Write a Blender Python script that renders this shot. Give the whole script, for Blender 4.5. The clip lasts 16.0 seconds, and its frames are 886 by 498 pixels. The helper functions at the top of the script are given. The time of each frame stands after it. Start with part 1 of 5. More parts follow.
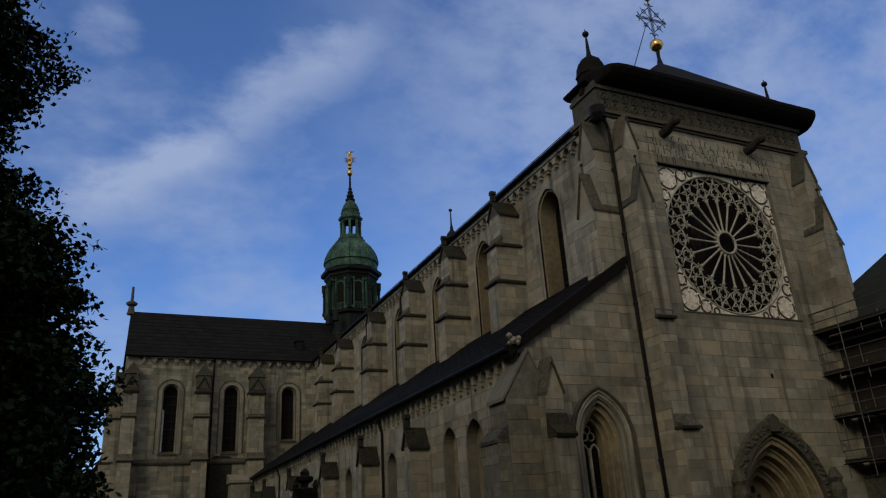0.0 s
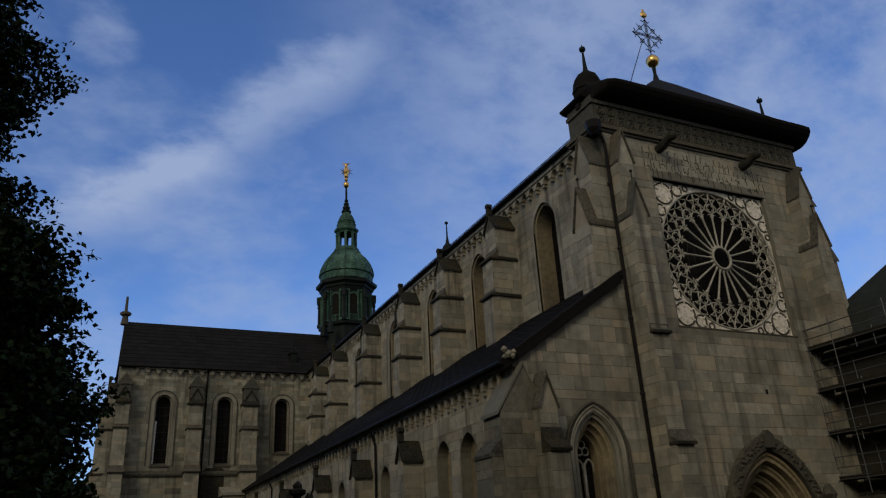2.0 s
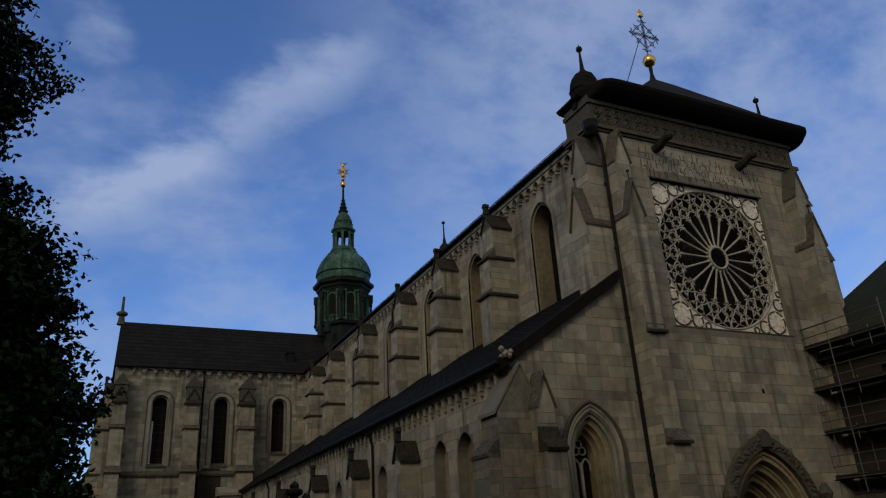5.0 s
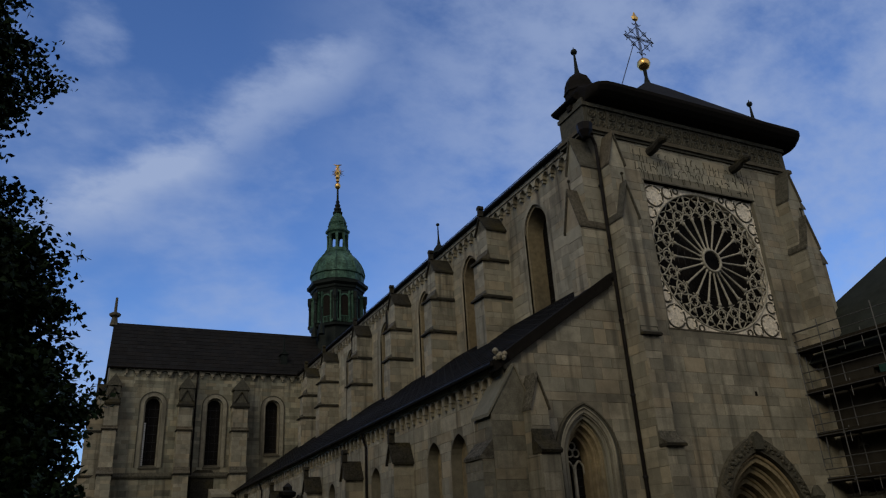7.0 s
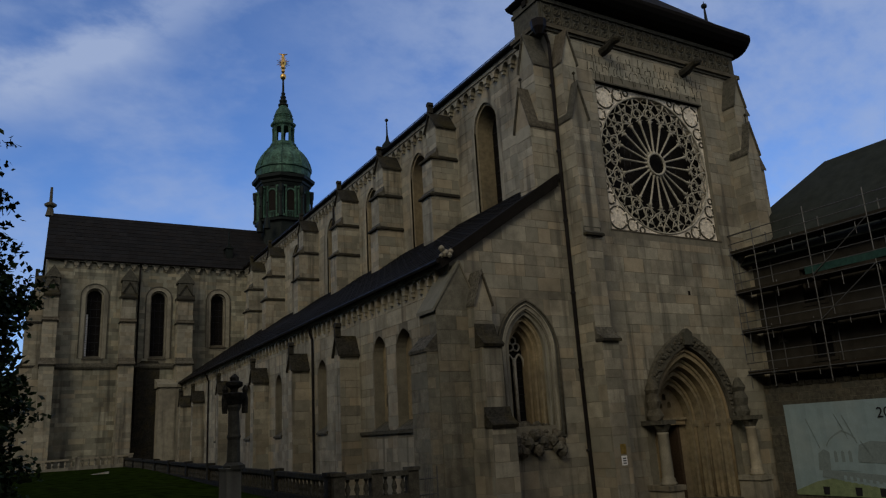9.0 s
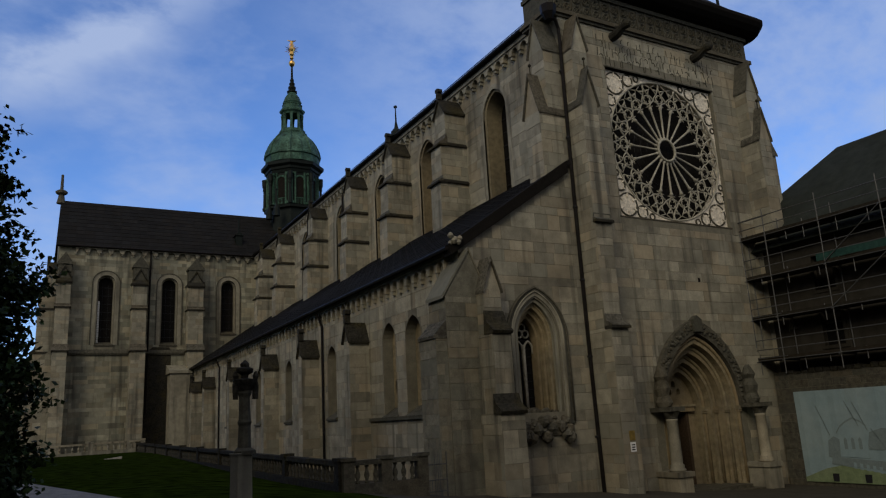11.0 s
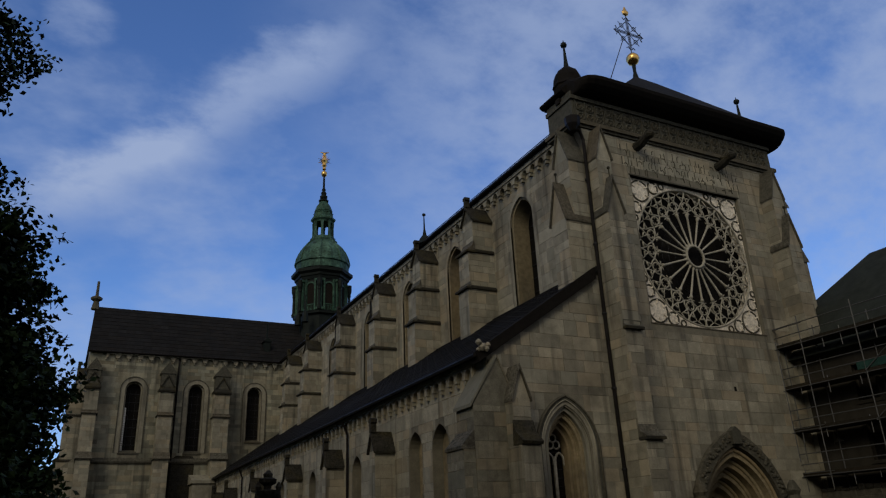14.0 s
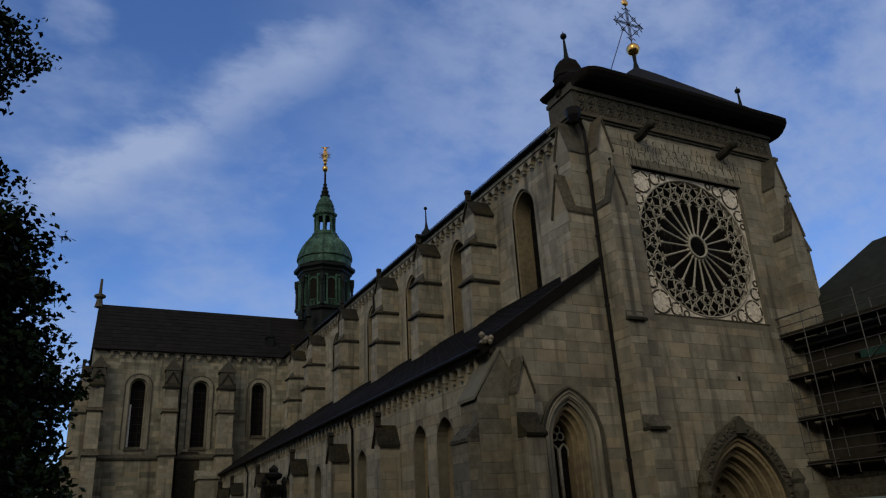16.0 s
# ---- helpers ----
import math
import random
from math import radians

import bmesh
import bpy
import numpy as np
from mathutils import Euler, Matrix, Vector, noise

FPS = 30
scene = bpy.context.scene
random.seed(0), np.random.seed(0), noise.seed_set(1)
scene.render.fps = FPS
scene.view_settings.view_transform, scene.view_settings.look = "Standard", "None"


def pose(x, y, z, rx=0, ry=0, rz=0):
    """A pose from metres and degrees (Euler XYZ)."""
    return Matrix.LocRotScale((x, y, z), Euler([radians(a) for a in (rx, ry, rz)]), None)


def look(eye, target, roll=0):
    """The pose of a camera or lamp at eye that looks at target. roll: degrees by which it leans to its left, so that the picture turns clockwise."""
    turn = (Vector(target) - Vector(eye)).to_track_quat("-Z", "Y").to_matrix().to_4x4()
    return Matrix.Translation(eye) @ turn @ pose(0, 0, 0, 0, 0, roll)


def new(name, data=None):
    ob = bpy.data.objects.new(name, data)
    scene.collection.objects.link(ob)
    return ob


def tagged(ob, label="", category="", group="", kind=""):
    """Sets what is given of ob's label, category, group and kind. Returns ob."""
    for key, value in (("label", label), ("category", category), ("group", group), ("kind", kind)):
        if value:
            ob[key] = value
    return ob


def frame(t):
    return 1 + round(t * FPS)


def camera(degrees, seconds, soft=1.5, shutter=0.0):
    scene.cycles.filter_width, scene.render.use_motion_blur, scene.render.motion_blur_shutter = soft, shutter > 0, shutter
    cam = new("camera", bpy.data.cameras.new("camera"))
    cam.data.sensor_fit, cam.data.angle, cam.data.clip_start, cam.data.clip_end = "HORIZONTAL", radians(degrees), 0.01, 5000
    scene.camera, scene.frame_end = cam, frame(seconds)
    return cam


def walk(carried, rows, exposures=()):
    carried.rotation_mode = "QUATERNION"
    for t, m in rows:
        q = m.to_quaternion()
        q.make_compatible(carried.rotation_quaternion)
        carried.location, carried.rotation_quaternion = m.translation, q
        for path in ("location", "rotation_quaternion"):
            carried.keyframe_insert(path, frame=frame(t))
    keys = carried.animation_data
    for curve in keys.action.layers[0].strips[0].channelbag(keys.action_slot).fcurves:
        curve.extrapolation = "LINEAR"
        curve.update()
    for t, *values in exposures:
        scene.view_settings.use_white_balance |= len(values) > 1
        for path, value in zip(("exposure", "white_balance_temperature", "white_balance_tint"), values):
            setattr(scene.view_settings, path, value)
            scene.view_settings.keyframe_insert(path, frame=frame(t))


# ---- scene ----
cam = camera(62.59, 16.0, soft=1.2)
EYE = (0.0, 0.0, 1.6)
# seconds, yaw, pitch, roll
PATH = [
    (0.0, -23.95, 21.44, 3.37),
    (0.5, -24.57, 22.06, 2.95),
    (1.0, -24.37, 22.21, 2.81),
    (1.5, -24.44, 22.75, 2.71),
    (2.0, -24.46, 22.41, 3.01),
    (2.5, -25.23, 22.25, 2.99),
    (3.0, -24.39, 22.03, 3.07),
    (3.5, -24.63, 22.00, 3.05),
    (4.0, -24.35, 22.38, 3.12),
    (6.5, -25.26, 22.35, 3.12),
    (7.0, -25.16, 22.50, 3.10),
    (7.5, -25.17, 21.92, 3.18),
    (8.0, -25.78, 21.12, 3.15),
    (8.5, -26.77, 18.43, 3.24),
    (9.0, -29.45, 14.23, 3.22),
    (9.2, -29.95, 13.73, 3.11),
    (11.3, -28.48, 13.31, 2.84),
    (11.5, -28.66, 15.44, 2.60),
    (12.0, -28.55, 18.88, 2.06),
    (12.5, -26.58, 21.11, 2.14),
    (13.0, -26.83, 21.88, 1.99),
    (13.5, -27.16, 22.04, 2.20),
    (14.0, -26.67, 21.68, 2.41),
    (14.5, -26.11, 21.34, 2.83),
    (15.0, -26.33, 20.77, 3.29),
    (15.5, -26.19, 21.27, 3.34),
    (16.0, -26.25, 21.18, 3.03),
    ]
EXPOSURE = [(0.0, 0.0), (9.0, 0.0), (9.4, 0.05), (11.0, 0.23), (12.0, 0.27), (12.6, 0.0), (16.0, 0.0)]
walk(cam, [(t, pose(*EYE, 90 + p, r, y)) for t, y, p, r in PATH], EXPOSURE)

# ---------- light ----------
world = bpy.data.worlds.new("sky")
scene.world = world
world.use_nodes = True
SUN_EL, SUN_AZ = 31.0, 230.7


def sky_nodes():
    nt = world.node_tree
    nt.nodes.clear()
    N, L = nt.nodes.new, nt.links.new
    out, bg = N("ShaderNodeOutputWorld"), N("ShaderNodeBackground")
    sky = N("ShaderNodeTexSky")
    sky.sky_type, sky.sun_disc = "NISHITA", False
    sky.sun_elevation, sky.sun_rotation = radians(SUN_EL), radians(SUN_AZ)
    sky.ozone_density, sky.air_density, sky.dust_density = 2.4, 1.0, 0.4
    tc = N("ShaderNodeTexCoord")

    def noise_tex(scale, detail, squash, rough=0.55):
        mp = N("ShaderNodeMapping")
        mp.inputs["Scale"].default_value = squash
        mp.inputs["Rotation"].default_value = (0.3, 0.5, 0.4)
        nz = N("ShaderNodeTexNoise")
        nz.inputs["Scale"].default_value = scale
        nz.inputs["Detail"].default_value = detail
        nz.inputs["Roughness"].default_value = rough
        L(tc.outputs["Generated"], mp.inputs["Vector"])
        L(mp.outputs["Vector"], nz.inputs["Vector"])
        return nz.outputs["Fac"]

    def math_node(op, a, b, c=None):
        m = N("ShaderNodeMath")
        m.operation = op
        for i, v in enumerate((a, b, c)):
            if v is None:
                continue
            if isinstance(v, (int, float)):
                m.inputs[i].default_value = v
            else:
                L(v, m.inputs[i])
        return m.outputs[0]

    def smooth(v, lo, hi):
        m = N("ShaderNodeMapRange")
        m.interpolation_type = "SMOOTHSTEP"
        m.inputs["From Min"].default_value, m.inputs["From Max"].default_value = lo, hi
        L(v, m.inputs["Value"])
        return m.outputs["Result"]

    big = noise_tex(2.3, 6, (1.0, 1.0, 1.9))
    fine = noise_tex(7.0, 7, (1.0, 1.6, 2.0), 0.6)
    veil = smooth(math_node("MULTIPLY_ADD", fine, 0.3, big), 0.55, 0.86)
    # the long streak of thin cloud that crosses the sky
    def bearing(az, el):
        return Vector((math.sin(radians(az)) * math.cos(radians(el)), math.cos(radians(az)) * math.cos(radians(el)), math.sin(radians(el))))

    a, b = bearing(-2.4, 25.3), bearing(15.8, 36.6)
    n = a.cross(b).normalized()
    dot = N("ShaderNodeVectorMath")
    dot.operation = "DOT_PRODUCT"
    dot.inputs[1].default_value = n
    L(tc.outputs["Generated"], dot.inputs[0])
    off = math_node("MULTIPLY_ADD", fine, 0.10, math_node("ADD", dot.outputs["Value"], -0.068))
    band = math_node("SUBTRACT", 1.0, smooth(math_node("ABSOLUTE", off, 0.0), 0.0, 0.06))
    along = N("ShaderNodeVectorMath")
    along.operation = "DOT_PRODUCT"
    along.inputs[1].default_value = ((a + b) * 0.5).normalized()
    L(tc.outputs["Generated"], along.inputs[0])
    band = math_node("MULTIPLY", band, smooth(along.outputs["Value"], 0.945, 0.99))
    band = math_node("MULTIPLY", band, smooth(fine, 0.16, 0.55))
    cover = math_node("MINIMUM", math_node("MULTIPLY_ADD", band, 0.66, math_node("MULTIPLY", veil, 0.75)), 0.9)
    # a small puff of cloud high up
    puff = N("ShaderNodeVectorMath")
    puff.operation = "DOT_PRODUCT"
    puff.inputs[1].default_value = bearing(-3.7, 36.1)
    L(tc.outputs["Generated"], puff.inputs[0])
    cover = math_node("MAXIMUM", cover, math_node("MULTIPLY", smooth(math_node("MULTIPLY_ADD", fine, 0.004, puff.outputs["Value"]), 1.0007, 1.0024), 0.5))
    # high haze to the west side, over the front of the church
    side = N("ShaderNodeVectorMath")
    side.operation = "DOT_PRODUCT"
    side.inputs[1].default_value = Vector((0.75, 0.45, 0.5)).normalized()
    L(tc.outputs["Generated"], side.inputs[0])
    haze = math_node("MULTIPLY", smooth(side.outputs["Value"], 0.73, 0.97), 0.68)
    cover = math_node("MAXIMUM", cover, math_node("MULTIPLY", haze, smooth(fine, 0.2, 0.7)))
    # unseen cloud towards the sun, away from the church, added as warm fill light
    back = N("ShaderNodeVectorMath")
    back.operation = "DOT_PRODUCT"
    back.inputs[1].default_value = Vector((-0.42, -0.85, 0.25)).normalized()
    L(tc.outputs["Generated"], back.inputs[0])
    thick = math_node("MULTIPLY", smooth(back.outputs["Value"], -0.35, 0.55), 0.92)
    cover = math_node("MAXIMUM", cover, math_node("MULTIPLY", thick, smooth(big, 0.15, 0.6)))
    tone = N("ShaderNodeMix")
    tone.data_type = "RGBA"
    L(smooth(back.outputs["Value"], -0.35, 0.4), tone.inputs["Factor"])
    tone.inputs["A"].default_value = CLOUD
    tone.inputs["B"].default_value = CLOUD_FILL
    mix = N("ShaderNodeMix")
    mix.data_type = "RGBA"
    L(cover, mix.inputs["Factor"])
    gain = N("ShaderNodeMix")
    gain.data_type, gain.blend_type = "RGBA", "MULTIPLY"
    gain.inputs["Factor"].default_value = 1.0
    L(sky.outputs["Color"], gain.inputs["A"])
    gain.inputs["B"].default_value = SKY_GAIN
    L(gain.outputs["Result"], mix.inputs["A"])
    L(tone.outputs["Result"], mix.inputs["B"])
    L(mix.outputs["Result"], bg.inputs["Color"])
    bg.inputs["Strength"].default_value = SKY_STRENGTH
    L(bg.outputs[0], out.inputs[0])


SKY_GAIN = (0.86, 1.15, 1.68, 1)
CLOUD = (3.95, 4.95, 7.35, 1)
CLOUD_FILL = (5.6, 5.2, 4.6, 1)
SKY_STRENGTH = 0.085
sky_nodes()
sun = new("sun", bpy.data.lights.new("sun", "SUN"))
sun.data.energy, sun.data.angle, sun.data.color = 0.85, radians(22), (1.0, 0.88, 0.64)
sun.matrix_world = look((0, 0, 60), (22.0, 18.0, 43.0))


# ---------- materials ----------
def material(name, base, rough=0.85, metal=0.0, vary=0.12, stain=0.35, dark=(0.05, 0.047, 0.04), scale=1.2, bump=0.25, fine=22.0,
             piece=0.0, streak=0.0, spec=0.1, tint=None):
    """Base colour with block to block variation, stains, fine grain and relief."""
    m = bpy.data.materials.new(name)
    m.use_nodes = True
    nt = m.node_tree
    N, L = nt.nodes.new, nt.links.new
    bsdf = nt.nodes["Principled BSDF"]
    bsdf.inputs["Roughness"].default_value = rough
    bsdf.inputs["Metallic"].default_value = metal
    bsdf.inputs["Specular IOR Level"].default_value = spec
    geo, info = N("ShaderNodeNewGeometry"), N("ShaderNodeObjectInfo")

    def nz(scale_, detail, stretch=(1, 1, 1)):
        mp = N("ShaderNodeMapping")
        mp.inputs["Scale"].default_value = stretch
        t = N("ShaderNodeTexNoise")
        t.inputs["Scale"].default_value = scale_
        t.inputs["Detail"].default_value = detail
        L(geo.outputs["Position"], mp.inputs["Vector"])
        L(mp.outputs["Vector"], t.inputs["Vector"])
        return t.outputs["Fac"]

    def ramp(v, lo, hi, a, b):
        r = N("ShaderNodeMapRange")
        for k, q in zip(("From Min", "From Max", "To Min", "To Max"), (lo, hi, a, b)):
            r.inputs[k].default_value = q
        L(v, r.inputs["Value"])
        return r.outputs["Result"]

    def mixc(fac, a, b, kind="MIX"):
        x = N("ShaderNodeMix")
        x.data_type, x.blend_type = "RGBA", kind
        for s, v in (("Factor", fac), ("A", a), ("B", b)):
            if isinstance(v, (int, float)):
                x.inputs[s].default_value = v
            elif isinstance(v, tuple):
                x.inputs[s].default_value = (*v, 1) if len(v) == 3 else v
            else:
                L(v, x.inputs[s])
        return x.outputs["Result"]

    big = nz(scale, 5)
    small = nz(fine, 4)
    lo = tuple(c * (1 - vary * 1.6) for c in base)
    hi = tuple(min(1, c * (1 + vary * 1.2)) for c in base)
    col = mixc(ramp(small, 0.3, 0.7, 0, 1), lo, hi)
    if tint:
        col = mixc(ramp(nz(scale * 0.45, 3), 0.48, 0.66, 0, 0.75), col, tint)
    mot = N("ShaderNodeCombineColor")
    mv = ramp(nz(scale * 4.5, 6), 0.3, 0.7, 1 - vary * 2.2, 1 + vary * 1.4)
    for k in ("Red", "Green", "Blue"):
        L(mv, mot.inputs[k])
    col = mixc(1.0, col, mot.outputs["Color"], "MULTIPLY")
    if piece:
        add = N("ShaderNodeMath")
        add.operation = "ADD"
        L(geo.outputs["Random Per Island"], add.inputs[0])
        L(info.outputs["Random"], add.inputs[1])
        fr = N("ShaderNodeMath")
        fr.operation = "FRACT"
        L(add.outputs[0], fr.inputs[0])
        wn = N("ShaderNodeTexWhiteNoise")
        wn.noise_dimensions = "1D"
        L(fr.outputs[0], wn.inputs["W"])
        val = ramp(wn.outputs["Value"], 0, 1, 1 - piece, 1 + piece * 0.7)
        comb = N("ShaderNodeCombineColor")
        for k in ("Red", "Green", "Blue"):
            L(val, comb.inputs[k])
        col = mixc(1.0, col, comb.outputs["Color"], "MULTIPLY")
        warm = ramp(wn.outputs["Color"], 0.55, 1.0, 0, 0.6)
        col = mixc(warm, col, tuple(c * k for c, k in zip(base, (1.10, 0.93, 0.76))))
        cool = ramp(wn.outputs["Color"], 0.42, 0.1, 0, 0.6)
        col = mixc(cool, col, tuple(c * k for c, k in zip(base, (0.80, 0.84, 0.86))))
    if stain:
        col = mixc(ramp(big, 0.50, 0.78, 0, stain), col, dark)
    if streak:
        col = mixc(ramp(nz(1.9, 5, (1.0, 1.0, 0.07)), 0.54, 0.72, 0, streak), col, dark)
    L(col, bsdf.inputs["Base Color"])
    if bump:
        bp = N("ShaderNodeBump")
        bp.inputs["Strength"].default_value = bump
        bp.inputs["Distance"].default_value = 0.03
        mx = N("ShaderNodeMath")
        mx.operation = "MULTIPLY_ADD"
        L(small, mx.inputs[0])
        mx.inputs[1].default_value = 0.5
        L(nz(fine * 0.25, 3), mx.inputs[2])
        L(mx.outputs[0], bp.inputs["Height"])
        L(bp.outputs["Normal"], bsdf.inputs["Normal"])
    L(ramp(big, 0.3, 0.7, max(0.02, rough - 0.1), min(1, rough + 0.08)), bsdf.inputs["Roughness"])
    return m


STONE = material("sandstone", (0.292, 0.270, 0.206), piece=0.30, vary=0.10, stain=0.55, streak=0.75, scale=0.5, tint=(0.20, 0.180, 0.138))
STONE_PATCH = material("patched sandstone", (0.275, 0.262, 0.196), piece=0.48, vary=0.1, stain=0.5, streak=0.7, scale=0.4, tint=(0.15, 0.148, 0.115))
MORTAR = material("mortar", (0.172, 0.158, 0.120), vary=0.08, stain=0.4, streak=0.45, scale=0.55)
STONE_DARK = material("dark sandstone", (0.082, 0.077, 0.059), stain=0.55, scale=1.1, vary=0.2, piece=0.12)
STONE_WARM = material("ochre sandstone", (0.245, 0.200, 0.122), stain=0.30, scale=0.9, piece=0.15, tint=(0.15, 0.13, 0.09))
STONE_PALE = material("pale carved limestone", (0.74, 0.67, 0.55), stain=0.25, scale=1.6, vary=0.15)
TRACERY = material("tracery sandstone", (0.38, 0.355, 0.285), stain=0.3, scale=1.5)
WEATHERED = material("sooted weathering stone", (0.100, 0.093, 0.073), stain=0.65, dark=(0.03, 0.026, 0.02), scale=1.6, vary=0.25, piece=0.15)
STONE_GREY = material("grimy sandstone", (0.185, 0.174, 0.134), piece=0.25, vary=0.12, stain=0.55, streak=0.6, scale=0.8, tint=(0.11, 0.10, 0.07))
CAPS = material("mossy coping stone", (0.030, 0.028, 0.022), stain=0.5, scale=2.0, vary=0.25, tint=(0.045, 0.038, 0.018))
SLATE = material("dark slate", (0.0135, 0.0130, 0.0125), rough=0.9, spec=0.1, stain=0.3, dark=(0.007, 0.007, 0.007), scale=0.5, piece=0.25, bump=0.3)
ROOFING = material("green-grey roofing", (0.026, 0.030, 0.024), rough=0.9, stain=0.4, dark=(0.015, 0.016, 0.013), scale=0.4, streak=0.3)
EAVE = material("blackened eave board", (0.010, 0.0085, 0.007), rough=0.95, stain=0.3, dark=(0.008, 0.008, 0.008))
COPPER = material("green copper patina", (0.046, 0.098, 0.070), rough=0.6, metal=0.1, stain=0.75, dark=(0.018, 0.028, 0.023), scale=0.8, streak=0.8, vary=0.25, tint=(0.10, 0.19, 0.14))
COPPER_DARK = material("blackened copper", (0.013, 0.017, 0.015), rough=0.6, metal=0.2, stain=0.4, dark=(0.012, 0.013, 0.012), scale=1.2)
GOLD = material("gilded metal", (0.85, 0.52, 0.16), rough=0.28, metal=1.0, vary=0.08, stain=0.1, bump=0.05)
IRON = material("wrought iron", (0.03, 0.03, 0.033), rough=0.55, metal=0.6, stain=0.2)
PIPE = material("dark painted drainpipe", (0.014, 0.012, 0.011), rough=0.5, metal=0.3, stain=0.2)
GLASS = material("dark leaded glass", (0.012, 0.0105, 0.009), rough=0.7, vary=0.3, stain=0.2, scale=3.0, bump=0.15, piece=0.35, spec=0.05)
# near-black colour stands in for the shade inside doorway, holes and louvres
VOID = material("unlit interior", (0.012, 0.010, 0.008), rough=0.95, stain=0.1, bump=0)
GRASS = material("mown lawn", (0.020, 0.032, 0.004), rough=0.95, stain=0.35, dark=(0.025, 0.03, 0.012), scale=0.35, fine=30, vary=0.35, bump=0.7, spec=0.0)
GRAVEL = material("pale gravel path", (0.26, 0.245, 0.215), rough=0.95, stain=0.25, scale=0.8, fine=40, bump=0.5)
PAVING = material("worn paving", (0.06, 0.054, 0.042), rough=0.9, stain=0.4, scale=0.4, fine=12, piece=0.1)
# base darkened to hold the shade of the scaffold decks on the wing
PLASTER = material("shaded aged plaster", (0.034, 0.030, 0.023), stain=0.5, scale=0.4, streak=0.4)
STEEL = material("galvanised scaffold tube", (0.12, 0.12, 0.118), rough=0.55, metal=0.6, stain=0.25, scale=3)
# near-black base, with the shade between the decks put into the colour
PLANK = material("shaded scaffold plank", (0.026, 0.022, 0.016), stain=0.4, scale=2.5, vary=0.2, piece=0.2)
NET = material("green scaffold sheet", (0.02, 0.055, 0.045), rough=0.7, stain=0.2)
BARK = material("rough bark", (0.075, 0.062, 0.048), stain=0.5, scale=4, bump=0.8, fine=30)
LEAF = material("lime leaves", (0.026, 0.046, 0.012), rough=0.6, stain=0.2, dark=(0.02, 0.03, 0.01), vary=0.4, piece=0.4, scale=0.8, bump=0)
BANNER_SKY = material("printed banner sky", (0.215, 0.285, 0.30), rough=0.5, vary=0.04, stain=0.3, dark=(0.32, 0.35, 0.33), scale=0.6, bump=0.05)
BANNER_GREY = material("printed banner drawing", (0.165, 0.205, 0.205), rough=0.5, vary=0.05, stain=0.3, dark=(0.10, 0.115, 0.115), scale=2.5, bump=0)
BANNER_GREEN = material("printed banner lawn", (0.17, 0.215, 0.115), rough=0.5, vary=0.1, stain=0.3, dark=(0.24, 0.25, 0.18), scale=0.8, bump=0)
INK = material("black print", (0.02, 0.02, 0.022), rough=0.5, vary=0.05, stain=0, bump=0)
WHITE = material("white enamel", (0.72, 0.72, 0.70), rough=0.4, vary=0.03, stain=0.1, bump=0)
BRASS = material("dull brass plate", (0.30, 0.21, 0.06), rough=0.5, metal=0.5, stain=0.3)


# ---------- mesh helpers ----------
def link(name, me, parent=None, label="", smooth=False):
    ob = new(name, me)
    if parent:
        ob.parent = parent
    if label:
        ob["label"] = label
    if smooth:
        me.polygons.foreach_set("use_smooth", [True] * len(me.polygons))
    return ob


def part(name, bm, mat, parent=None, label="", smooth=False):
    bmesh.ops.recalc_face_normals(bm, faces=bm.faces)
    me = bpy.data.meshes.new(name)
    bm.to_mesh(me)
    bm.free()
    me.materials.append(mat)
    return link(name, me, parent, label, smooth)


def thing(name, label, category, kind="", group=""):
    ob = new(name)
    ob.empty_display_size = 0.5
    return tagged(ob, label, category, group, kind)


def west(y):
    """Wall coordinates (along, up, out) of a wall that faces the square."""
    return lambda u, v, w: Vector((u, y - w, v))


def south(x):
    """Wall coordinates of a wall that faces the lawn."""
    return lambda u, v, w: Vector((x - w, u, v))


def add_box(bm, M, u0, u1, v0, v1, w0, w1):
    p = [bm.verts.new(M(u, v, w)) for w in (w0, w1) for v in (v0, v1) for u in (u0, u1)]
    for f in ((0, 1, 3, 2), (4, 6, 7, 5), (0, 4, 5, 1), (2, 3, 7, 6), (0, 2, 6, 4), (1, 5, 7, 3)):
        bm.faces.new([p[i] for i in f])


XYZ = lambda u, v, w: Vector((u, v, w))


def add_prism(bm, M, poly, a, b, axis):
    """A closed outline, pushed from a to b along axis (0: u, 1: v, 2: w). poly holds the two other coordinates in order."""
    def at(p, d):
        q = list(p)
        q.insert(axis, d)
        return M(*q)
    lo = [bm.verts.new(at(p, a)) for p in poly]
    hi = [bm.verts.new(at(p, b)) for p in poly]
    n = len(poly)
    bm.faces.new(lo)
    bm.faces.new(hi[::-1])
    for i in range(n):
        bm.faces.new((lo[i], lo[(i + 1) % n], hi[(i + 1) % n], hi[i]))


def add_lathe(bm, centre, profile, n=16, turn=0.0, squash=1.0):
    rings = []
    for r, z in profile:
        rings.append([bm.verts.new((centre[0] + r * math.cos(turn + 2 * math.pi * i / n), centre[1] + squash * r * math.sin(turn + 2 * math.pi * i / n), centre[2] + z))
                      for i in range(n)])
    for a, b in zip(rings, rings[1:]):
        for i in range(n):
            bm.faces.new((a[i], a[(i + 1) % n], b[(i + 1) % n], b[i]))
    bm.faces.new(rings[0][::-1])
    bm.faces.new(rings[-1])


